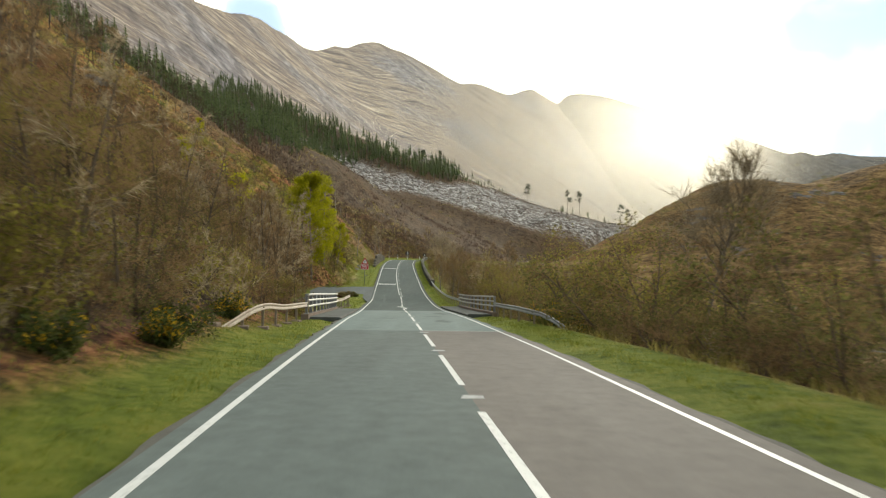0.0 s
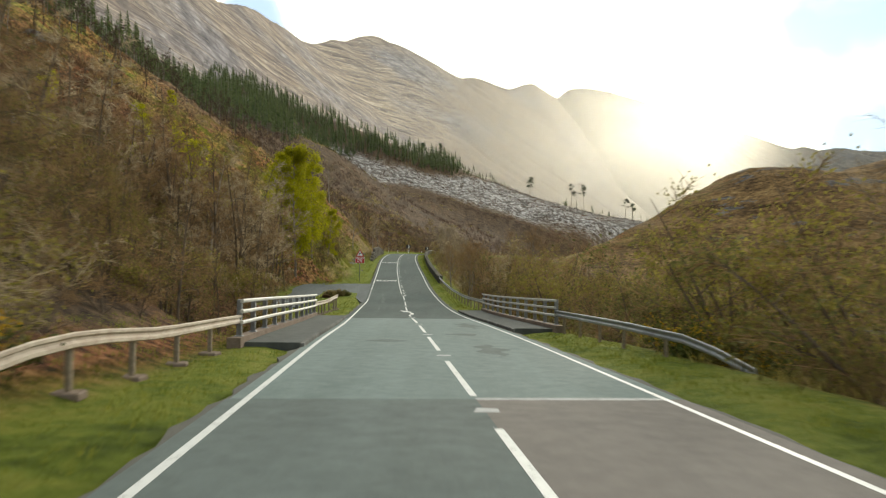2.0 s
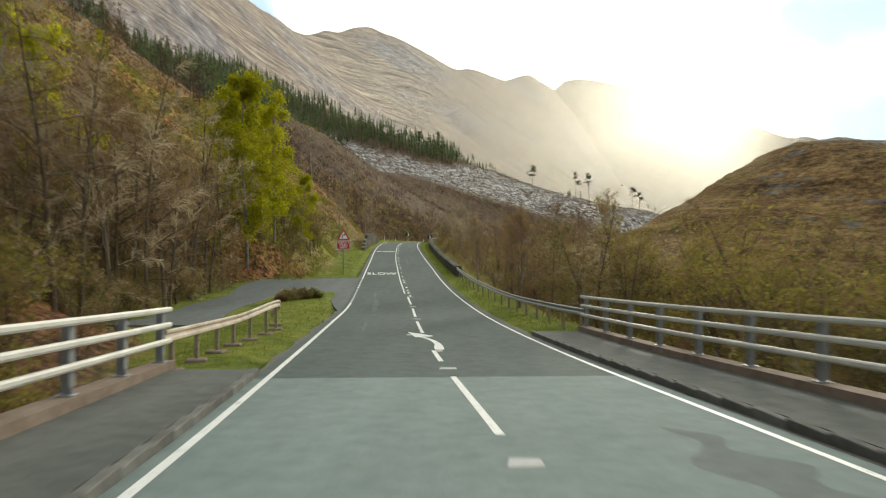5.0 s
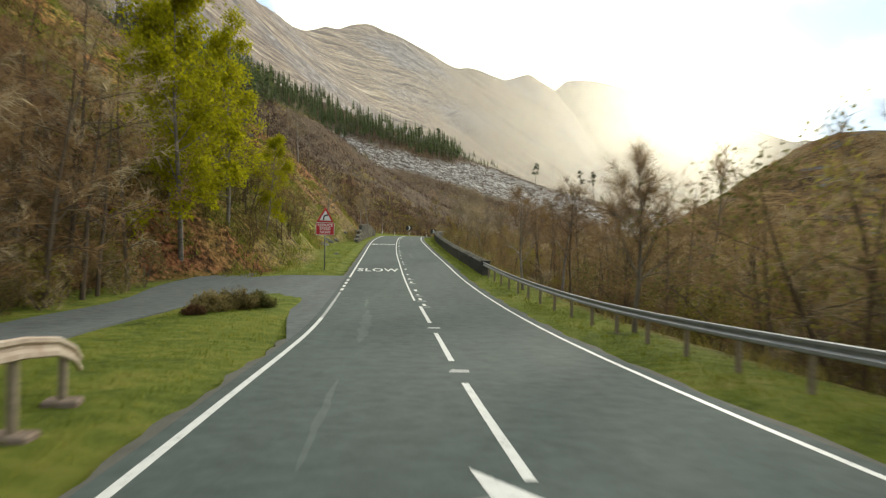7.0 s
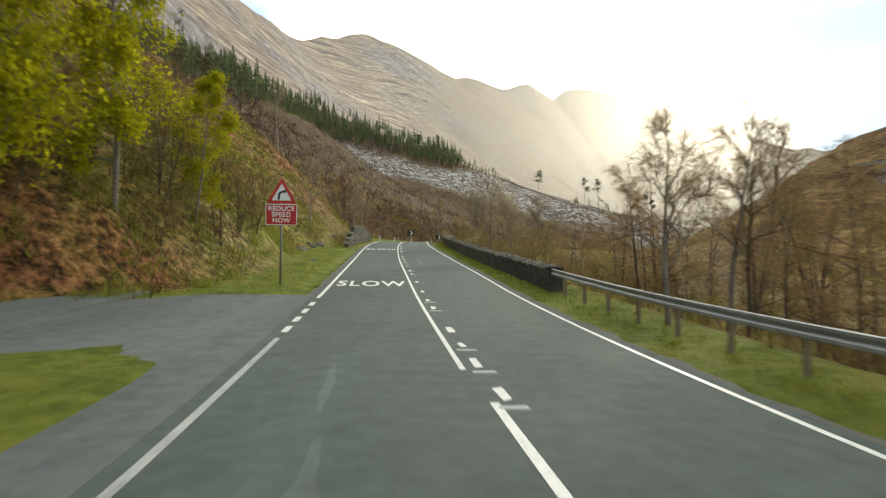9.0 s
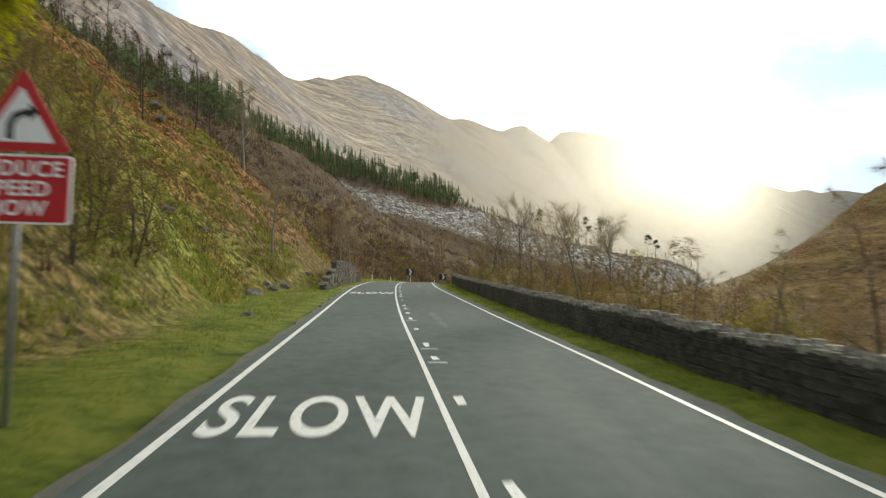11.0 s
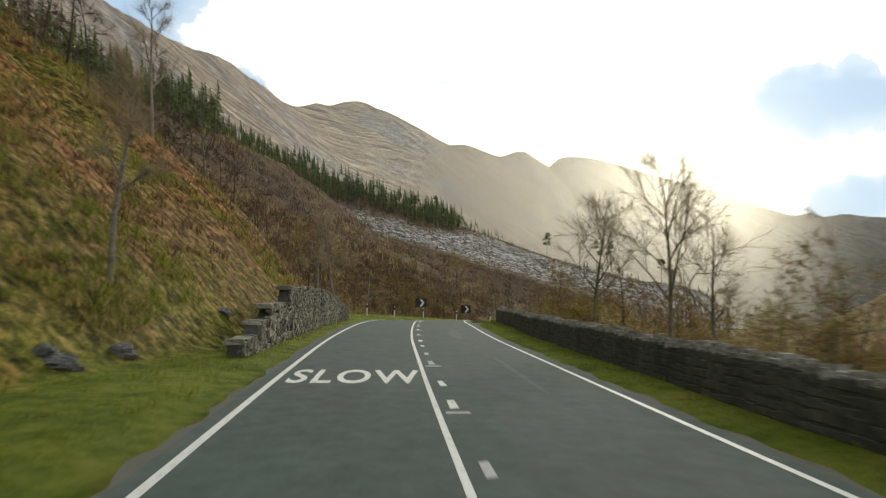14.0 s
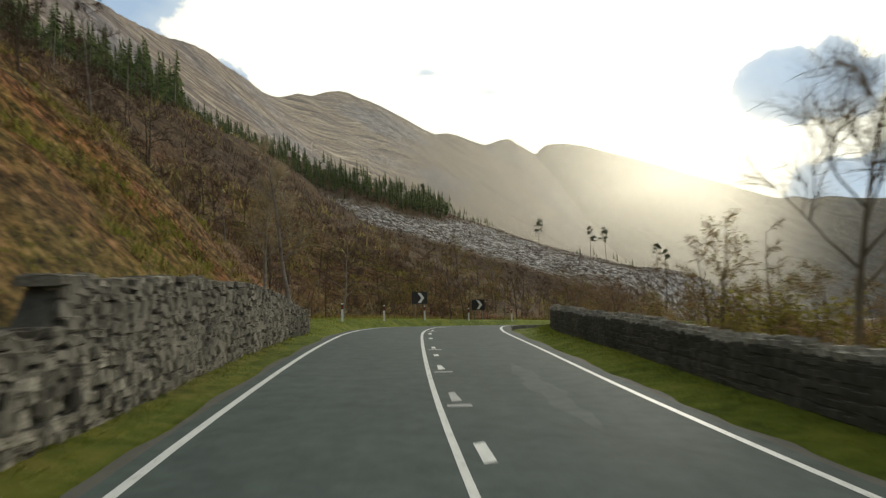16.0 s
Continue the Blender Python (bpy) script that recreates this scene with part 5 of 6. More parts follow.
def spots_along(n, runs, offs, seed, gap=1.2, keep=None):
    """n places beside the road, by run and offset, no two closer than gap."""
    r = random.Random(seed)
    got = []
    for _ in range(n * 30):
        s, d = r.uniform(*runs), r.uniform(*offs)
        p = beside(s, d)
        if keep and not keep(s, d, p):
            continue
        if all((p.x - a) ** 2 + (p.y - b) ** 2 > gap * gap for a, b in got):
            got.append((p.x, p.y))
        if len(got) == n:
            break
    return got


def sized(n, a, b, seed):
    r = random.Random(seed)
    return [r.uniform(a, b) for _ in range(n)]


bare = [tree_kind("bare_birch", "slender bare birch with brown twigs and pale bark", "tree", "bare birches", 10 + k, M_BARK_BIRCH if k == 0 else M_BARK, M_TWIG if k < 3 else M_TWIG_GREY,
                  tall=7.5 + k, lean=0.06, limbs=18 + k, reach=2.3 + 0.15 * k, spray=18, leaf_size=0, leaves=0, stems=1 + (k % 3 == 1), droop=0.09, twig=0.008, boughs=6) for k in range(4)]
leafed = [tree_kind("leafing_birch", "birch in fresh yellow-green spring leaf", "tree", "leafing birches", 30 + k, M_BARK_BIRCH, M_TWIG, M_LEAF,
                    tall=9.0 + 0.8 * k, lean=0.05, limbs=28, reach=2.0, leaf_size=0.12, leaves=8, spray=12, stems=1, droop=0.10, low=0.16, twig=0.008) for k in range(3)]
budding = [tree_kind("budding_alder", "brown alder just coming into olive bud", "tree", "budding alders", 50 + k, M_BARK, M_TWIG, M_LEAF_OLIVE,
                     spray=13, tall=6.0 + 0.6 * k, lean=0.10, limbs=11, reach=2.2, leaf_size=0.055, leaves=2, stems=2, droop=0.05, low=0.1, twig=0.009) for k in range(3)]
far_bare = [(grow_tree(110 + k, tall=7.5 + k, lean=0.08, limbs=12, reach=2.4, leaf_size=0, leaves=0, spray=17, droop=0.07, twig=0.016, boughs=5, low=0.10), M_BARK, M_TWIG if k < 2 else M_TWIG_GREY, None) for k in range(3)]
far_bud = [(grow_tree(120 + k, tall=6.0 + 0.6 * k, lean=0.12, limbs=9, reach=2.4, leaf_size=0.09, leaves=1, spray=14, stems=2, droop=0.05, low=0.05, twig=0.016, boughs=4), M_BARK, M_TWIG, M_LEAF_OLIVE if k == 0 else M_LEAF_DULL) for k in range(2)]
dark_bare = [(g, M_BARK_BIRCH if k == 0 else M_BARK, M_TWIG_DARK, None) for k, (g, _, _, _) in enumerate(far_bare)]
fine_bare = [(grow_tree(140 + k, tall=7.0 + k, lean=0.09, limbs=13, reach=2.4, leaf_size=0, leaves=0, spray=22, droop=0.07, twig=0.009, boughs=6, low=0.10), M_BARK, M_TWIG if k else M_TWIG_GREY, None) for k in range(3)]
low_bush = [(grow_tree(130 + k, tall=2.6, lean=0.45, limbs=4, reach=1.5, leaf_size=0.09, leaves=k % 2, spray=12, stems=3, droop=0.0, low=0.05, twig=0.012, boughs=4), M_BARK, M_TWIG if k != 1 else M_TWIG_GREY, M_LEAF_OLIVE if k == 1 else M_LEAF_DULL) for k in range(4)]
green_mass = [(grow_tree(160 + k, tall=4.2 + 0.5 * k, lean=0.3, limbs=7, reach=1.9, leaf_size=0.085, leaves=2, spray=12, stems=3, droop=0.04, low=0.05, twig=0.012, boughs=4), M_BARK, M_TWIG, M_LEAF_DULL if k < 2 else M_LEAF_OLIVE) for k in range(3)]
scrub = [tree_kind("scrub_bush", "leafless brown roadside scrub bush", "bush", "scrub bushes", 70 + k, M_BARK, M_TWIG if k != 1 else M_TWIG_GREY, None,
                   spray=9, tall=2.3, lean=0.35, limbs=4, reach=1.1, leaf_size=0, leaves=0, stems=4, droop=0.0, low=0.1, twig=0.009) for k in range(3)]
green_scrub = [tree_kind("willow_bush", "low olive-green budding willow bush", "bush", "willow bushes", 80 + k, M_BARK, M_TWIG, M_LEAF_OLIVE,
                         spray=8, tall=2.4, lean=0.35, limbs=5, reach=1.1, leaf_size=0.09, leaves=2, stems=4, droop=0.0, low=0.1, twig=0.008) for k in range(2)]

# left of the road: a birch wood along the foot, single trees on the bracken above
open_left = lambda s, d, p: (d < -15.5) or s < 68 or s > 118
q = spots_along(64, (4, 116), (-22, -9.3), 1, 1.5, open_left)
stand(bare, q[:34], sized(34, 0.55, 0.95, 2), 3)
w = q[34:44] + spots_along(26, (-2, 60), (-17, -9.5), 61, 1.5) + spots_along(60, (60, 100), (-26, -15.8), 62, 1.4) + spots_along(40, (64, 104), (-19.5, -13.8), 161, 1.2) + spots_along(14, (0, 95), (-52, -20), 160, 5)
thicket("birch_thicket", "dense brown birch wood below the bracken slope", "trees", far_bare, w, sized(36, 0.5, 0.85, 63) + sized(len(w) - 36, 0.8, 1.4, 163), 64)
w = spots_along(24, (0, 60), (-16, -9.0), 65, 1.5) + spots_along(40, (62, 104), (-26, -15.6), 66, 1.5) + spots_along(34, (104, 140), (-16, -9.6), 166, 1.3, open_left)
thicket("alder_thicket", "brown and olive budding alders crowding the bank", "trees", far_bud, w, sized(64, 0.55, 1.0, 67) + sized(len(w) - 64, 0.4, 0.8, 167), 68)
w = spots_along(46, (-4, 21), (-11.5, -8.3), 86, 0.7) + spots_along(44, (0, 38), (-13.5, -8.6), 186, 0.9) + spots_along(70, (-4, 60), (-18, -8.9), 71, 1.0) + spots_along(90, (72, 122), (-19, -13.9), 72, 0.8) + spots_along(30, (58, 72), (-18, -9), 73, 1.0)
thicket("bank_scrub", "tangled brown and olive scrub along the slope foot", "bushes", low_bush, w, sized(46, 0.45, 0.75, 87) + sized(44, 0.75, 1.2, 187) + sized(len(w) - 90, 0.5, 1.1, 74), 75)
stand(budding, q[44:], sized(len(q) - 44, 0.6, 1.1, 4), 5)
q = [(-20.6, 111), (-22.4, 114), (-19.8, 118), (-24.9, 87), (-37.4, 80), (-38.2, 103.7), (-18.6, 124.5), (-30, 96), (-52, 150)]
stand(leafed, q, [1.75, 1.35, 1.3, 1.45, 0.72, 0.85, 0.8, 0.7, 0.6], 9)
q = [(-17.2, 72), (-18.2, 76), (-19.5, 82), (-21.5, 88), (-18.8, 70), (-22.5, 94), (-20.8, 78), (-21.5, 99), (-17.2, 66), (-24, 85), (-21, 73), (-26, 90), (-25, 77), (-25, 101), (-23, 69)]
tall_bare = [copy_thing(b, Matrix.Identity(4)) for b in bare]
stand(tall_bare, q, sized(len(q), 1.1, 1.5, 43), 44)
# the river side
q = spots_along(34, (74, 124), (8.6, 30), 11, 2.2)
more_bare = [copy_thing(b, Matrix.Identity(4)) for b in bare]
stand(more_bare, q[:18], sized(18, 0.5, 0.8, 12), 13)
more_bud = [copy_thing(b, Matrix.Identity(4)) for b in budding]
stand(more_bud, q[18:], sized(len(q) - 18, 0.8, 1.3, 14), 15)
w = spots_along(70, (118, 208), (8.0, 34), 16, 1.6)
thicket("birch_thicket", "thin bare birches crowding behind the wall", "trees", far_bare, w, sized(len(w), 0.32, 0.6, 17), 18)
w = spots_along(50, (118, 208), (7.6, 34), 19, 1.6)
thicket("alder_thicket", "olive budding alders behind the roadside wall", "trees", far_bud, w, sized(len(w), 0.45, 0.8, 20), 21)
w = spots_along(90, (112, 208), (7.0, 20), 76, 1.0)
thicket("bank_scrub", "olive and brown scrub behind the roadside wall", "bushes", low_bush, w, sized(len(w), 0.5, 0.95, 77), 78)
# open slope and the bend
w = spots_along(22, (118, 158), (-62, -16), 21, 4) + spots_along(80, (165, 222), (-62, -19), 69, 2.1)
w = w + spots_along(56, (104, 214), (-78, -38), 170, 2.4)
thicket("slope_thicket", "bare dark birches scattered up the steep slope", "trees", dark_bare, w, sized(22, 0.3, 0.55, 22) + sized(80, 0.5, 1.0, 70) + sized(len(w) - 102, 0.7, 1.2, 171), 23)
q = spots_along(40, (-4, 116), (-19, -8.6), 27, 1.3, open_left) + spots_along(16, (150, 215), (-45, -18), 41, 2.5) + spots_along(24, (203, 285), (-45, -8), 50, 2.2)
stand(scrub, q, sized(len(q), 0.6, 1.25, 28), 29)
q = spots_along(60, (2, 205), (7.3, 20), 30, 1.4)
river_scrub = [copy_thing(b, Matrix.Identity(4)) for b in scrub]
stand(river_scrub, q, sized(len(q), 0.55, 1.2, 31), 32)
q = spots_along(22, (6, 116), (-18, -9), 33, 2.2, open_left) + spots_along(36, (20, 205), (7.5, 26), 34, 2.2)
stand(green_scrub, q, sized(len(q), 0.7, 1.4, 35), 36)


w = spots_along(50, (2, 84), (9.5, 36), 45, 1.7)
thicket("birch_thicket", "thin bare birches on the river bank", "trees", fine_bare, w, sized(len(w), 0.4, 0.75, 46), 47)
w = spots_along(90, (0, 110), (9.5, 36), 48, 1.6) + spots_along(44, (22, 86), (10, 24), 148, 1.8)
thicket("willow_thicket", "olive and dull green willows massed on the river bank", "trees", green_mass, w, sized(90, 0.85, 1.5, 49) + sized(len(w) - 90, 1.3, 2.0, 149), 50)
w = spots_along(120, (0, 112), (7.4, 20), 79, 1.1)
thicket("bank_scrub", "tangled olive and brown scrub below the verge", "bushes", low_bush, w, sized(len(w), 0.5, 1.0, 80), 81)
w = spots_along(80, (74, 128), (8.6, 30), 82, 1.4)
thicket("alder_thicket", "brown bare birches along the river", "trees", fine_bare, w, sized(len(w), 0.55, 0.95, 83), 84)
w = spots_along(60, (196, 250), (-60, -9), 88, 1.6)
thicket("bank_scrub", "dark brown scrub on the bank above the bend", "bushes", low_bush, w, sized(len(w), 0.6, 1.2, 89), 90)
w = spots_along(26, (215, 300), (-40, -9), 224, 3.0)
thicket("alder_thicket", "olive budding alders below the felled spur", "trees", far_bud, w, sized(len(w), 0.5, 1.0, 225), 226)
w = spots_along(64, (203, 285), (-46, -8.0), 24, 2.2)
thicket("birch_thicket", "purple-brown birch saplings round the bend", "trees", dark_bare, w, sized(len(w), 0.4, 0.8, 25), 26)


def fork(r, wood, fine, p, way, length, radius, depth, twig):
    """A limb that forks again and again, ending in sprays of twigs."""
    pts = limb(r, wood, p, way, length, radius, 5 if depth > 1 else 3, 4, -0.03 if depth > 1 else 0.02, 0.17, 0.4)
    if depth == 0:
        for _ in range(15):
            g = r.uniform(0.0, 1.0)
            j = min(int(g * 4), 3)
            d = ((pts[j + 1] - pts[j]).normalized() + any_dir(r, -0.15) * 0.8).normalized()
            fine.blade(pts[j].lerp(pts[j + 1], g * 4 - j), d, any_dir(r), r.uniform(0.35, 1.05), twig * r.uniform(0.7, 1.3))
        return
    if depth == 1:
        for _ in range(8):
            g = r.uniform(0.3, 1.0)
            j = min(int(g * 4), 3)
            d = ((pts[j + 1] - pts[j]).normalized() * 0.5 + any_dir(r)).normalized()
            fine.blade(pts[j].lerp(pts[j + 1], g * 4 - j), d, any_dir(r), r.uniform(0.3, 0.8), twig * r.uniform(0.7, 1.3))
    for k in range(4 if depth > 1 else 5):
        g = r.uniform(0.3, 0.95) if k else 1.0
        j = min(int(g * 4), 3)
        d = (pts[j + 1] - pts[j]).normalized()
        turn = (any_dir(r) - d * 0.2).normalized()
        fork(r, wood, fine, pts[j].lerp(pts[j + 1], g * 4 - j), d + turn * r.uniform(0.55, 0.95) * (0.4 if k == 0 else 1) + Vector((0, 0, 0.12)), length * r.uniform(0.55, 0.85), radius * (0.62 if k else 0.5) * r.uniform(0.7, 1), depth - 1, twig)


def lone_birch(x, y, top, seed, spread, boughs, name="roadside_birch", label="tall bare birch standing behind the roadside wall", bark=None, low=0.38, twig=0.009, buds=None):
    """A bare tree with an open forking crown, its tip at the height top."""
    r = random.Random(seed)
    z = ground_at(x, y) - 0.15
    tall = top - z
    wood, fine = Growth(), Growth()
    trunk = limb(r, wood, Vector((0, 0, 0)), Vector((r.gauss(0, 0.05), r.gauss(0, 0.05), 1)), tall * 0.80, 0.010 * tall + 0.03, 7, 10, 0, 0.07, 0.16)
    for k in range(boughs):
        f = low + (1.0 - low) * (k + 0.5 * r.random()) / boughs
        i = min(int(f * 10), 9)
        a = k * 2.4 + r.uniform(-0.5, 0.5)
        reach = spread * (1.2 - 0.65 * (f - low) / (1 - low)) * r.uniform(0.8, 1.15)
        fork(r, wood, fine, trunk[i].lerp(trunk[i + 1], f * 10 - i), Vector((math.cos(a), math.sin(a), r.uniform(0.8, 1.4) + 0.8 * (f - low))), reach * 0.55, 0.0042 * tall * (1.25 - f) + 0.014, 2, twig)
    t = tagged(new(name), label, "tree")
    t.matrix_basis = Matrix.Translation((x, y, z))
    for nm, g, m in (("trunk", wood, bark or M_BARK_GREY), ("twig_canopy", fine, buds or M_TWIG_GREY)):
        ob = new(nm, g.mesh(nm, m, nm == "trunk"))
        ob.parent = t
        if nm != "trunk":
            ob["kind"] = "stuff"


lone_birch(-0.2, 171.3, 9.2, 91, 4.2, 12, low=0.30)
lone_birch(-2.0, 177.3, 8.8, 93, 3.0, 10, low=0.34)
lone_birch(2.4, 173.0, 7.4, 98, 2.8, 8)
lone_birch(0.0, 146.5, 5.4, 92, 2.4, 8)
lone_birch(2.6, 151, 5.6, 94, 2.4, 7)
lone_birch(-17.2, 198.5, 13.5, 96, 1.7, 8, "slope_birch", "slim pale birch on the slope above the wall", M_BARK_BIRCH)
lone_birch(-19.0, 201, 12.0, 97, 1.5, 7, "slope_birch", "slim pale birch on the slope above the wall", M_BARK_BIRCH)
lone_birch(-28.5, 189, 25.5, 99, 2.6, 10, "hill_birch", "bare birch high on the bracken hill", M_BARK_BIRCH)
lone_birch(-19.6, 163.6, 11.0, 100, 1.9, 8, "hill_birch", "slim grey birch on the open slope", M_BARK_BIRCH)
lone_birch(15.5, 40, 10.0, 95, 4.3, 20, "bank_birch", "bare birch with a reddish trunk on the river bank", low=0.42, twig=0.02)
lone_birch(8.0, 121, 6.8, 191, 3.0, 8, "river_birch", "bare brown birch behind the crash barrier", buds=M_TWIG)
lone_birch(9.6, 105, 6.6, 192, 3.0, 9, "river_birch", "bare brown birch behind the crash barrier", buds=M_TWIG)
lone_birch(1.3, 90.0, 3.5, 197, 1.9, 12, "river_birch", "bushy brown birch close behind the crash barrier", low=0.3, buds=M_TWIG)
lone_birch(-0.2, 107.6, 3.6, 193, 2.0, 8, "river_birch", "birch coming into bud close behind the crash barrier", M_BARK_BIRCH, low=0.3, buds=M_TWIG)
lone_birch(2.4, 110, 4.6, 194, 2.2, 8, "river_birch", "pale-barked birch behind the crash barrier", M_BARK_BIRCH, buds=M_TWIG)
lone_birch(13.0, 128, 7.4, 195, 3.0, 8, "river_birch", "bare brown birch behind the crash barrier", buds=M_TWIG)


def gorse(x, y, size, seed, bloom=0.12):
    r = random.Random(seed)
    t = tagged(new("gorse_bush"), "dark green gorse bush with yellow bloom", "bush", "gorse bushes")
    t.matrix_world = Matrix.Translation((x, y, ground_at(x, y) - 0.1))
    stems, green, gold = Growth(), Growth(), Growth()
    for k in range(26):
        a, e = r.uniform(0, 6.28), r.uniform(0.15, 1.3)
        way = Vector((math.cos(a) * math.cos(e), math.sin(a) * math.cos(e), math.sin(e)))
        pts = limb(r, stems, Vector((r.uniform(-0.3, 0.3), r.uniform(-0.3, 0.3), 0)) * size, way, size * r.uniform(0.7, 1.15), 0.018, 4, 4, -0.02, 0.2)
        for q in range(90):
            p = r.choice(pts[1:]) + any_dir(r) * size * 0.17
            (gold if r.random() < bloom and p.z > size * 0.35 else green).leaf(p, any_dir(r, 0.3), any_dir(r), r.uniform(0.08, 0.2), r.uniform(0.03, 0.07))
    for nm, g, m in (("stem_mass", stems, M_BARK), ("spine_mass", green, M_GORSE), ("bloom", gold, M_GORSE_BLOOM)):
        if g.v:
            ob = new(nm, g.mesh(nm, m))
            ob.parent = t
            ob["kind"] = "stuff"


for k, (x, y, z) in enumerate(((-7.4, 15.5, 0.9), (-8.8, 26.5, 1.0), (-8.4, 19.5, 1.1), (6.2, 38.2, 1.5), (7.4, 36.4, 1.2), (-7.6, 10.5, 0.9), (7.8, 36, 0.9))):
    gorse(x, y, z, 60 + k, 0.3 if k in (0, 1, 3, 4) else 0.1)


def heather(x, y, size, high, seed, skin):
    """A low dome of sprigs on short stems."""
    r = random.Random(seed)
    t = tagged(new("heather_clump"), "low brown-green heather clump on the grass island", "bush", "heather clumps")
    t.matrix_world = Matrix.Translation((x, y, ground_at(x, y) - 0.05))
    stems, g = Growth(), Growth()
    for k in range(60):
        a, e = r.uniform(0, 6.28), r.uniform(0.1, 1.4)
        tip = Vector((math.cos(a) * math.cos(e) * size * r.uniform(0.8, 1.2), math.sin(a) * math.cos(e) * size * 0.8 * r.uniform(0.8, 1.2), math.sin(e) * high * r.uniform(0.7, 1.1) + 0.1))
        root = Vector((tip.x * 0.45, tip.y * 0.45, 0))
        stems.tube([root, root.lerp(tip, 0.5) + any_dir(r) * 0.06, tip], [0.014, 0.010, 0.005], 4)
        for q in range(70):
            p = root.lerp(tip, r.uniform(0.25, 1.0)) + any_dir(r) * 0.13 * size
            g.leaf(p, any_dir(r, 0.8), any_dir(r), r.uniform(0.08, 0.2), r.uniform(0.015, 0.04))
    for nm, gr, m in (("stem_mass", stems, M_BARK), ("sprig_mass", g, skin)):
        ob = new(nm, gr.mesh(nm, m))
        ob.parent = t
        ob["kind"] = "stuff"


heather(HEATH[0], HEATH[1], 0.9, 0.7, 3, M_HEATH)
heather(HEATH[0] - 0.7, HEATH[1] - 1.0, 0.8, 0.6, 4, M_HEATH)
heather(HEATH[0] + 0.6, HEATH[1] + 0.9, 0.7, 0.55, 5, M_LEAF_DULL)
heather(HEATH[0] - 0.9, HEATH[1] - 2.2, 0.4, 0.2, 6, M_BRACKEN)


# ---- conifers ----
def conifer_shape(seed, tall, bare_part, wide):
    r = random.Random(seed)
    g = Growth()
    g.tube([Vector((0, 0, -0.5)), Vector((0, 0, tall * 0.5)), Vector((0, 0, tall))], [0.16, 0.10, 0.015], 5)
    n_wood = len(g.f)
    for k in range(62):
        f = ((k + r.random()) / 62) ** 0.85
        z = tall * (bare_part + (1 - bare_part) * f)
        ln = (wide * (1 - f) ** 0.85 + 0.2) * r.uniform(0.55, 1.2)
        a = k * 2.4 + r.uniform(-0.4, 0.4)
        d = Vector((math.cos(a), math.sin(a), -0.6 + 0.55 * f + r.uniform(-0.25, 0.2))).normalized()
        g.leaf(Vector((0, 0, z)), d, Vector((-math.sin(a) * 0.5, math.cos(a) * 0.5, r.uniform(0.3, 1))).normalized(), ln, ln * 0.36 + 0.15)
    g.leaf(Vector((0, 0, tall * 0.9)), Vector((0, 0, 1)), Vector((1, 0, 0)), tall * 0.13, 0.25)
    return np.array(g.v), g.f, n_wood


def plantation():
    shapes = [conifer_shape(5, 12, 0.10, 2.7), conifer_shape(6, 14, 0.30, 2.4), conifer_shape(7, 10, 0.08, 2.5), conifer_shape(8, 15, 0.50, 2.0)]
    r = random.Random(9)
    picked, cells = [], set()
    for _ in range(70000):
        px, py = r.uniform(-260, 175), r.uniform(150, 690)
        e = py - 352 - (px + 120) * 1.03 - float(fell_top(px))
        near = -19 - px
        band = 3 * math.sin(px * 0.15) < e < 46 and px > -210
        bank = near > (58 if py < 230 else 44) + 7 * math.sin(py * 0.06) and near < 165 and e < 40
        nose = 90 < px < 172 and py > 545 and r.random() < 0.05
        if not (band or bank or nose) or (px > 10 and not nose and r.random() > (0.3 if px < 60 else 0.06)):
            continue
        c = (int(px // 3.1), int(py // 3.1))
        if c not in cells and len(picked) < 4200:
            cells.add(c)
            picked.append((*spur_place(px, py), e, px))
    P = np.array([p[:2] for p in picked])
    Z = height(P[:, 0], P[:, 1])[0]
    vs, fs, kinds, k0 = [], [], [], 0
    for (x, y, k, e, px), z in zip(picked, Z):
        sh, f, nw = shapes[3 if e < 9 and r.random() < 0.6 else r.randrange(4)]
        a, s = r.uniform(0, 6.28), r.uniform(0.5, 1.15) * k * (0.55 if px > 10 else 1.0) * (0.62 if k < 1.12 else 0.85)
        c, q = math.cos(a) * s, math.sin(a) * s
        w = np.stack([sh[:, 0] * c - sh[:, 1] * q + x, sh[:, 0] * q + sh[:, 1] * c + y, sh[:, 2] * s + z], -1)
        vs.append(w)
        fs.extend(tuple(k0 + i for i in face) for face in f)
        kinds.extend([1] * nw + [0] * (len(f) - nw))
        k0 += len(sh)
    me = bpy.data.meshes.new("conifer_plantation")
    me.from_pydata(np.concatenate(vs).tolist(), [], fs)
    me.materials.append(M_NEEDLE)
    me.materials.append(M_BARK_BIRCH)
    me.polygons.foreach_set("material_index", kinds)
    return tagged(new("conifer_plantation", me), "dark green conifer plantation on the hillside", "conifers", kind="stuff")


plantation()


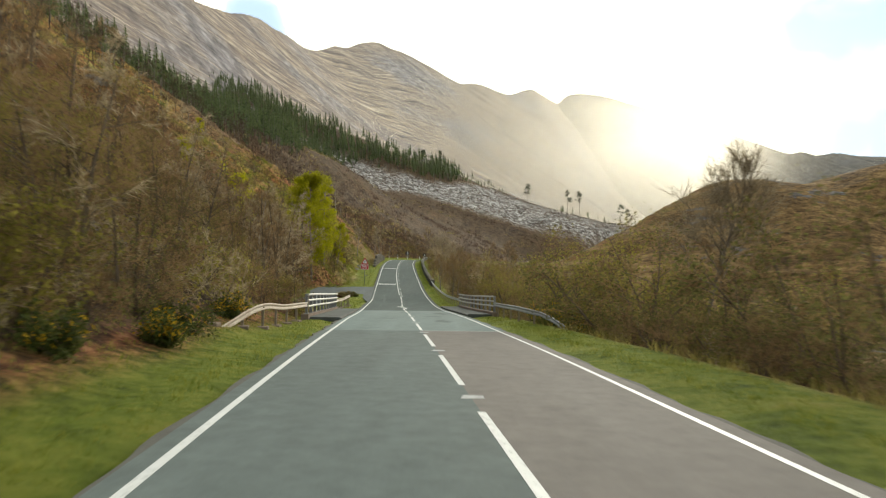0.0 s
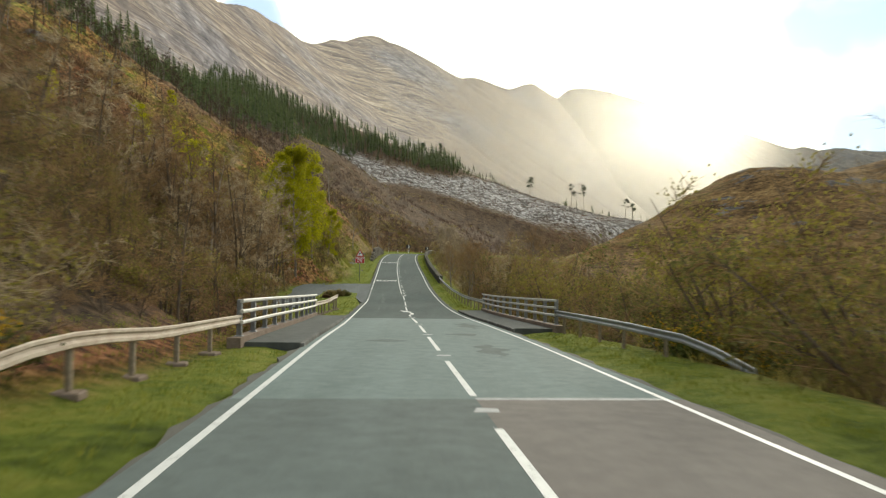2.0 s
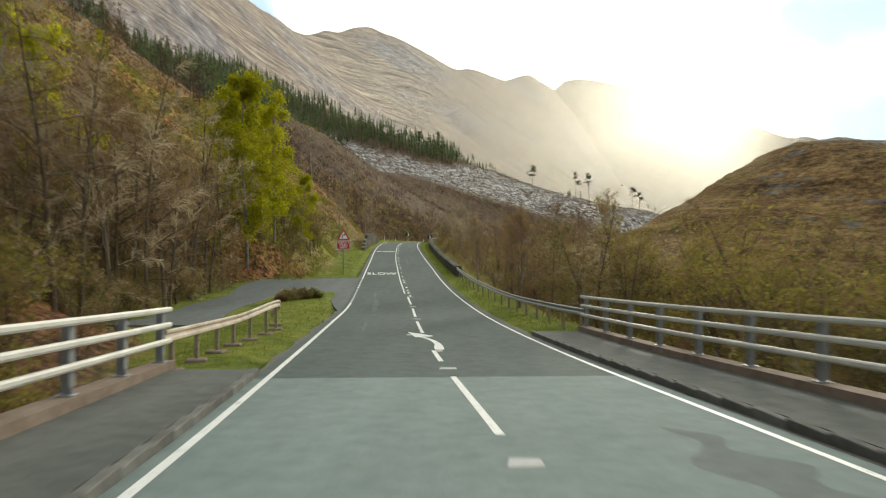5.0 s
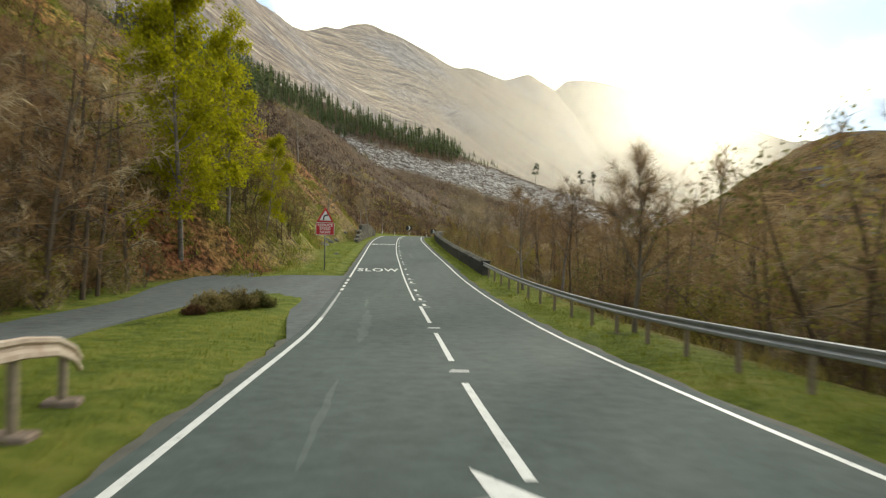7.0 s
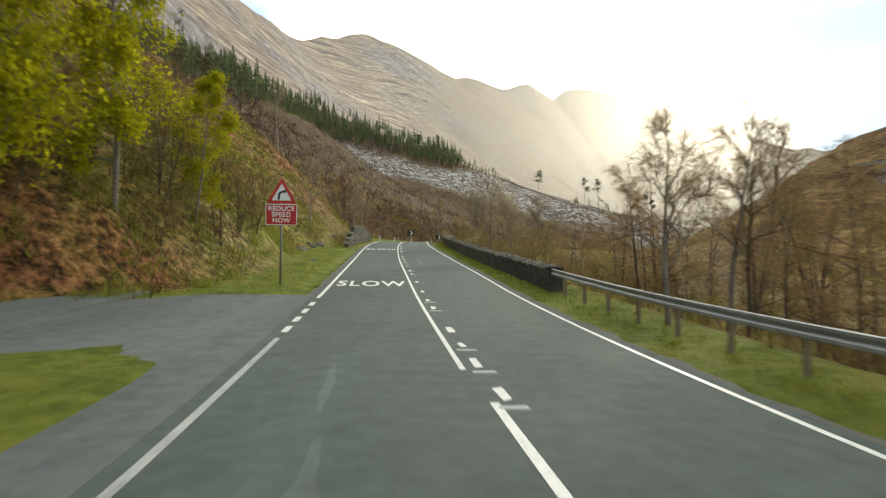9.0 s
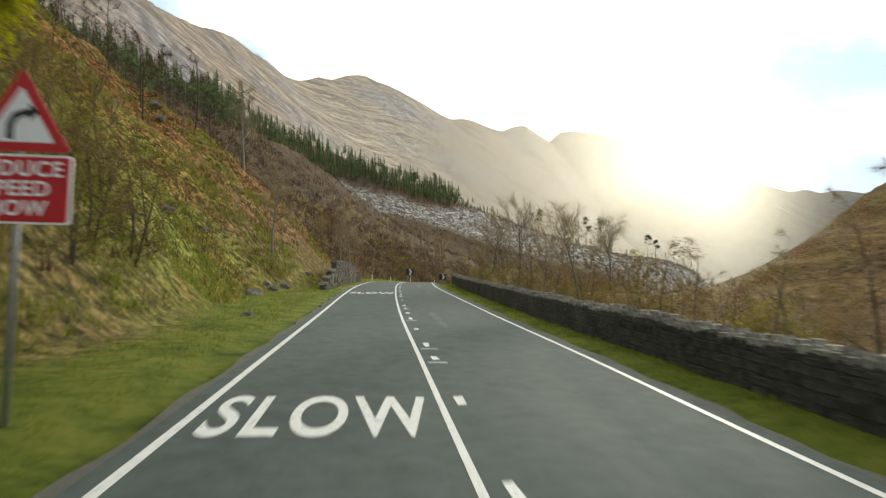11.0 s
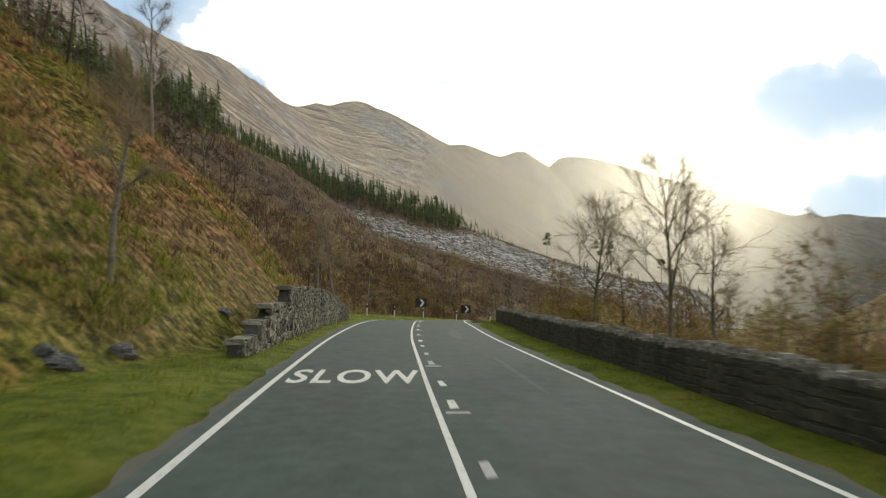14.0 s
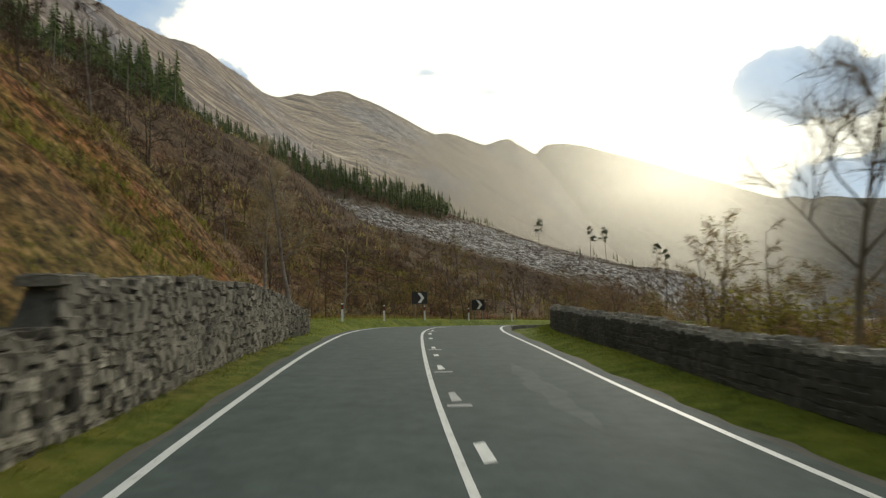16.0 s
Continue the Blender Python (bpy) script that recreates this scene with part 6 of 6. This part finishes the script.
def pine(x, y, top, seed):
    r = random.Random(seed)
    z = ground_at(x, y)
    tall = max(top - z, 10.0)
    t = tagged(new("lone_pine"), "lone tall pine with a bare trunk on felled ground", "tree", "lone pines")
    t.matrix_world = Matrix.Translation((x, y, z))
    wood, green = Growth(), Growth()
    pts = limb(r, wood, Vector((0, 0, -0.4)), Vector((0, 0, 1)), tall, 0.26, 6, 8, 0, 0.03, 0.2)
    for k in range(15):
        f = r.uniform(0.52, 1.0)
        i = min(int(f * 8), 7)
        p = pts[i].lerp(pts[i + 1], f * 8 - i)
        a = r.uniform(0, 6.28)
        q = limb(r, wood, p, Vector((math.cos(a), math.sin(a), 0.35)), tall * 0.24 * (1.35 - f) * r.uniform(0.5, 1.2), 0.06, 4, 3, 0, 0.2)
        for _ in range(42):
            c = q[-1].lerp(q[1], r.random() * 0.6) + Vector((r.gauss(0, 0.5), r.gauss(0, 0.5), r.gauss(0, 0.22)))
            green.leaf(c, any_dir(r, 0.3), any_dir(r), r.uniform(0.6, 1.2), r.uniform(0.3, 0.6))
    for nm, g, m in (("trunk", wood, M_BARK), ("crown", green, M_PINE)):
        ob = new(nm, g.mesh(nm, m))
        ob.parent = t


for k, (x, y, z) in enumerate(PINES):
    pine(x, y, z, 40 + k)


# ---- grass and bracken ----
def tufts(name, label, material, places, tall, blades, spread, width, seed, lean=0.5):
    """Blades of grass in tufts at the given places (arrays), one joined mesh."""
    rs = np.random.RandomState(seed)
    X, Y = places
    Z = height(X, Y)[0]
    n = len(X)
    bx = np.repeat(X, blades) + rs.normal(0, spread, n * blades)
    by = np.repeat(Y, blades) + rs.normal(0, spread, n * blades)
    bz = np.repeat(Z, blades) - 0.03
    a, h = rs.uniform(0, 6.28, n * blades), tall * rs.uniform(0.5, 1.25, n * blades)
    ln = h * lean * rs.uniform(0.2, 1.3, n * blades)
    wx, wy = -np.sin(a) * width / 2, np.cos(a) * width / 2
    v = np.empty((n * blades, 3, 3))
    v[:, 0] = np.stack([bx - wx, by - wy, bz], -1)
    v[:, 1] = np.stack([bx + wx, by + wy, bz], -1)
    v[:, 2] = np.stack([bx + np.cos(a) * ln, by + np.sin(a) * ln, bz + h], -1)
    me = bpy.data.meshes.new(name)
    m = n * blades
    me.vertices.add(3 * m)
    me.vertices.foreach_set("co", v.astype(np.float32).ravel())
    me.loops.add(3 * m)
    me.loops.foreach_set("vertex_index", np.arange(3 * m, dtype=np.int32))
    me.polygons.add(m)
    me.polygons.foreach_set("loop_start", np.arange(0, 3 * m, 3, dtype=np.int32))
    me.update(calc_edges=True)
    me.validate()
    me.materials.append(material)
    return tagged(new(name, me), label, "grass", kind="stuff")


def strewn(n, runs, offs, seed, keep=None):
    rs = np.random.RandomState(seed)
    s, d = rs.uniform(*runs, n), rs.uniform(*offs, n)
    i = np.clip(s + 60, 0, len(LINE) - 2)
    k = i.astype(int)
    w = (i - k)[:, None]
    P, H = LINE[k] * (1 - w) + LINE[k + 1] * w, HEAD[k]
    x, y = P[:, 0] + H[:, 1] * d, P[:, 1] - H[:, 0] * d
    ok = np.ones(n, bool) if keep is None else keep(s, d)
    return x[ok], y[ok]


def on_left_verge(s, d):
    lay = ((s > 93) & (s < 99) & (d > -5.9)) | ((s >= 99) & (s < 113))
    lane = (d < -9.2) & (s > 72) & (s < 113)
    bridge = (s > BR_L[0] - 1) & (s < BR_L[1] + 1) & (d > -6.5)
    return ~(lay | lane | bridge)


def on_right_verge(s, d):
    return ~((s > BR_R[0] - 1) & (s < BR_R[1] + 1) & (d < 6.7))


tufts("verge_grass", "short green verge grass", M_GRASS, strewn(9000, (-12, 215), (-9.5, -4.75), 1, on_left_verge), 0.13, 6, 0.10, 0.022, 2)
tufts("verge_grass", "short green verge grass", M_GRASS, strewn(6500, (-12, 205), (4.45, 6.6), 3, on_right_verge), 0.12, 6, 0.10, 0.022, 4)
tufts("hill_tussocks", "pale tussock grass on the hillside", M_TUSSOCK, strewn(20000, (90, 235), (-42, -8.4), 5, lambda s, d: ((d < -15.5) | (s > 117)) & (waves(s, d * 1.6, 3.4, 23, 3) > 0.08)), 0.40, 10, 0.18, 0.05, 6, 0.8)
tufts("slope_grass", "yellow-green grass clumps on the open slope", M_GRASS, strewn(22000, (112, 205), (-36, -8.2), 15, lambda s, d: waves(s, d * 1.6, 3.0, 25, 3) > 0.05 + 0.25 * step(150, 172, s)), 0.36, 9, 0.2, 0.05, 16, 0.9)
tufts("dead_bracken", "rust-brown dead bracken on the hillside", M_BRACKEN, strewn(22000, (0, 240), (-66, -9.5), 7, lambda s, d: (waves(s, d * 1.4, 5, 21) > 0.0) & ((d < -16) | (s > 113) | ((s < 66) & (d < -12)))), 0.42, 9, 0.22, 0.05, 8, 1.1)
tufts("bank_grass", "rough brown grass on the river bank", M_TUSSOCK, strewn(7000, (-5, 230), (6.8, 30), 9), 0.42, 8, 0.18, 0.04, 10, 0.8)


def hill_places(n, xs, ys, seed, keep):
    """n tries of places on the far hill, by a rule on (felled, height over the flats, noise)."""
    rs = np.random.RandomState(seed)
    x, y = rs.uniform(*xs, n), rs.uniform(*ys, n)
    z, _, felled, _ = height(x, y)
    _, off, _ = off_road(x, y)
    ok = keep(felled, z, waves(x, y, 16, seed)) & (off < -9)
    return x[ok], y[ok]


tufts("felled_brash", "pale grey brash, stumps and cut branches on felled ground", M_BRASH, hill_places(60000, (-190, 260), (260, 760), 61, lambda f, z, w: (f > 0.5) & (w > -0.1)), 0.8, 2, 1.4, 0.7, 62, 2.4)
tufts("brash_litter", "dark branch litter on felled ground", M_BRACKEN, hill_places(26000, (-190, 260), (260, 760), 63, lambda f, z, w: f > 0.4), 0.8, 3, 1.2, 0.5, 64, 1.5)
tufts("spur_scrub", "dark brown scrub on the steep spur", M_TWIG_DARK, hill_places(22000, (-120, 250), (215, 700), 65, lambda f, z, w: (f < 0.3) & (z > 3) & (w > 0.0)), 1.5, 7, 0.9, 0.14, 66, 0.9)
tufts("spur_heather", "olive and rust heather on the steep spur", M_HEATH, hill_places(16000, (-120, 250), (215, 700), 67, lambda f, z, w: (f < 0.3) & (z > 3) & (w > 0.2)), 1.2, 6, 0.9, 0.25, 68, 1.0)
tufts("bracken_clumps", "rust bracken clumps high on the hillside", M_BRACKEN, strewn(9000, (-10, 125), (-75, -17), 69, lambda s, d: waves(s, d, 9, 27) > -0.05), 0.75, 9, 0.4, 0.12, 70, 1.0)
tufts("slope_heather", "dark heather clumps high on the hillside", M_HEATH, strewn(6000, (-10, 125), (-75, -17), 71, lambda s, d: waves(s, d, 7, 29) > 0.1), 0.7, 9, 0.35, 0.10, 72, 0.8)


ROCKS = ((-39.0, 79.0, 1.0), (-18.6, 153.7, 0.6), (-18.7, 155.0, 0.4), (-22.6, 156.7, 0.3), (-18.2, 161.4, 0.35), (-18.6, 158.8, 0.35), (-14.8, 137.6, 0.22), (-18.9, 158.8, 0.28), (-18.2, 170.7, 0.3), (-57.4, 113.6, 1.0), (-55.1, 112.6, 1.0), (-14.0, 24.0, 0.7), (-12.8, 23.9, 0.6), (-34.1, 70.0, 0.8), (-22.9, 150.3, 0.42), (-36.4, 183.3, 0.5), (-33.3, 176.8, 0.45))


# ---- rocks ----
def rock(x, y, size, seed):
    r = random.Random(seed)
    bm = bmesh.new()
    bmesh.ops.create_icosphere(bm, subdivisions=4, radius=1.0)
    for v in bm.verts:
        n = noise.noise(v.co * 1.3 + Vector((seed * 3.1, 0, 0))) + 0.5 * noise.noise(v.co * 3.1 + Vector((0, seed, 0)))
        v.co *= 1 + 0.42 * n + 0.16 * abs(noise.noise(v.co * 6.3 + Vector((seed, 0, 2))))
        v.co = Vector((round(v.co.x * 3) / 3 * 0.5 + v.co.x * 0.5, round(v.co.y * 3) / 3 * 0.5 + v.co.y * 0.5, round(v.co.z * 3.5) / 3.5 * 0.6 + v.co.z * 0.4))
    ob = part("boulder", bm, M_ROCK)
    ob.matrix_world = Matrix.Translation((x, y, ground_at(x, y) - size * 0.12)) @ Matrix.Rotation(r.uniform(0, 6), 4, "Z") @ Matrix.Diagonal((size * 1.3, size, size * 0.7, 1))
    tagged(ob, "grey weathered rock outcrop in the grass slope", "rock", "outcrops")


for k, (x, y, z) in enumerate(ROCKS):
    rock(x, y, z, k)



# ---- mist veils that stand in for haze and the low sun's glow over the glen ----
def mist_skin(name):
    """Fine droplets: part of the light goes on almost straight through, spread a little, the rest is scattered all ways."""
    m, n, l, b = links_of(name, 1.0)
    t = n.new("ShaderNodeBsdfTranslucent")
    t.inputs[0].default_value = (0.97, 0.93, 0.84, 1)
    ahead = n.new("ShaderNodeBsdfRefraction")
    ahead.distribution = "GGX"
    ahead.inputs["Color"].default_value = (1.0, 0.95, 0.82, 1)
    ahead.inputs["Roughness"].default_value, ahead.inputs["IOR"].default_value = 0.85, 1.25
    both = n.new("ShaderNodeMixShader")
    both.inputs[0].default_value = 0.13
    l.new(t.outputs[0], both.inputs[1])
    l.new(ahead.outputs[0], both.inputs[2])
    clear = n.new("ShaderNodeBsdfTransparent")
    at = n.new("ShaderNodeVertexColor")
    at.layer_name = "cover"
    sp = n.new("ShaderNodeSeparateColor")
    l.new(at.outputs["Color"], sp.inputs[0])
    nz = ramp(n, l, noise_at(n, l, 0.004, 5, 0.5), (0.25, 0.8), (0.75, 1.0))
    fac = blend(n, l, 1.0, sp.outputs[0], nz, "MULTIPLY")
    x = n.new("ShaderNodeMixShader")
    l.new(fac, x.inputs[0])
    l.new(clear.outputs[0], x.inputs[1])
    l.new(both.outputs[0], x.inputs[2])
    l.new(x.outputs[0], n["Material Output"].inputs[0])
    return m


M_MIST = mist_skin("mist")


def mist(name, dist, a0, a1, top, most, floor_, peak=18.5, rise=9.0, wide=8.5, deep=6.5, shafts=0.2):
    """A curved veil of mist at a distance, between two bearings (degrees right of +y), thickest at one bearing and
    height angle, where the sun's glow belongs; the glow and the shafts that fan out below the sun are put into the
    density."""
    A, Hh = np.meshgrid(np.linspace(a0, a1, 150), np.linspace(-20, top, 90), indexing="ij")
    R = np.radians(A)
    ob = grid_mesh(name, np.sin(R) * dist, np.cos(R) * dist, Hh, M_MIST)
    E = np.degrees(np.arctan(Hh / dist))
    # heart and rays draw sun glow and light shafts as thicker veil
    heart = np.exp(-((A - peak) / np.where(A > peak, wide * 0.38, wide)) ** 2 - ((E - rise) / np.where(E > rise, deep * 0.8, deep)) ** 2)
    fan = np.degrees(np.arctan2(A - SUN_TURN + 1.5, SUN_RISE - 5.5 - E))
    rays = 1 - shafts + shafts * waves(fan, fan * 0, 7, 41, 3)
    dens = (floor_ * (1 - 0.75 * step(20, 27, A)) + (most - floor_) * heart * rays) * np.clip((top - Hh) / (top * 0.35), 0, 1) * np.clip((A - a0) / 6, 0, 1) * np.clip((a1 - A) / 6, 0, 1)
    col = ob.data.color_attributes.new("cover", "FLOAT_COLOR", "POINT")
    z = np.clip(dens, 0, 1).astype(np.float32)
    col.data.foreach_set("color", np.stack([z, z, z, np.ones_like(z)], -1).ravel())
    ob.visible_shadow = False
    return tagged(ob, "thin mist veil shaped to give haze and sun glow across the glen", "mist", kind="structure")


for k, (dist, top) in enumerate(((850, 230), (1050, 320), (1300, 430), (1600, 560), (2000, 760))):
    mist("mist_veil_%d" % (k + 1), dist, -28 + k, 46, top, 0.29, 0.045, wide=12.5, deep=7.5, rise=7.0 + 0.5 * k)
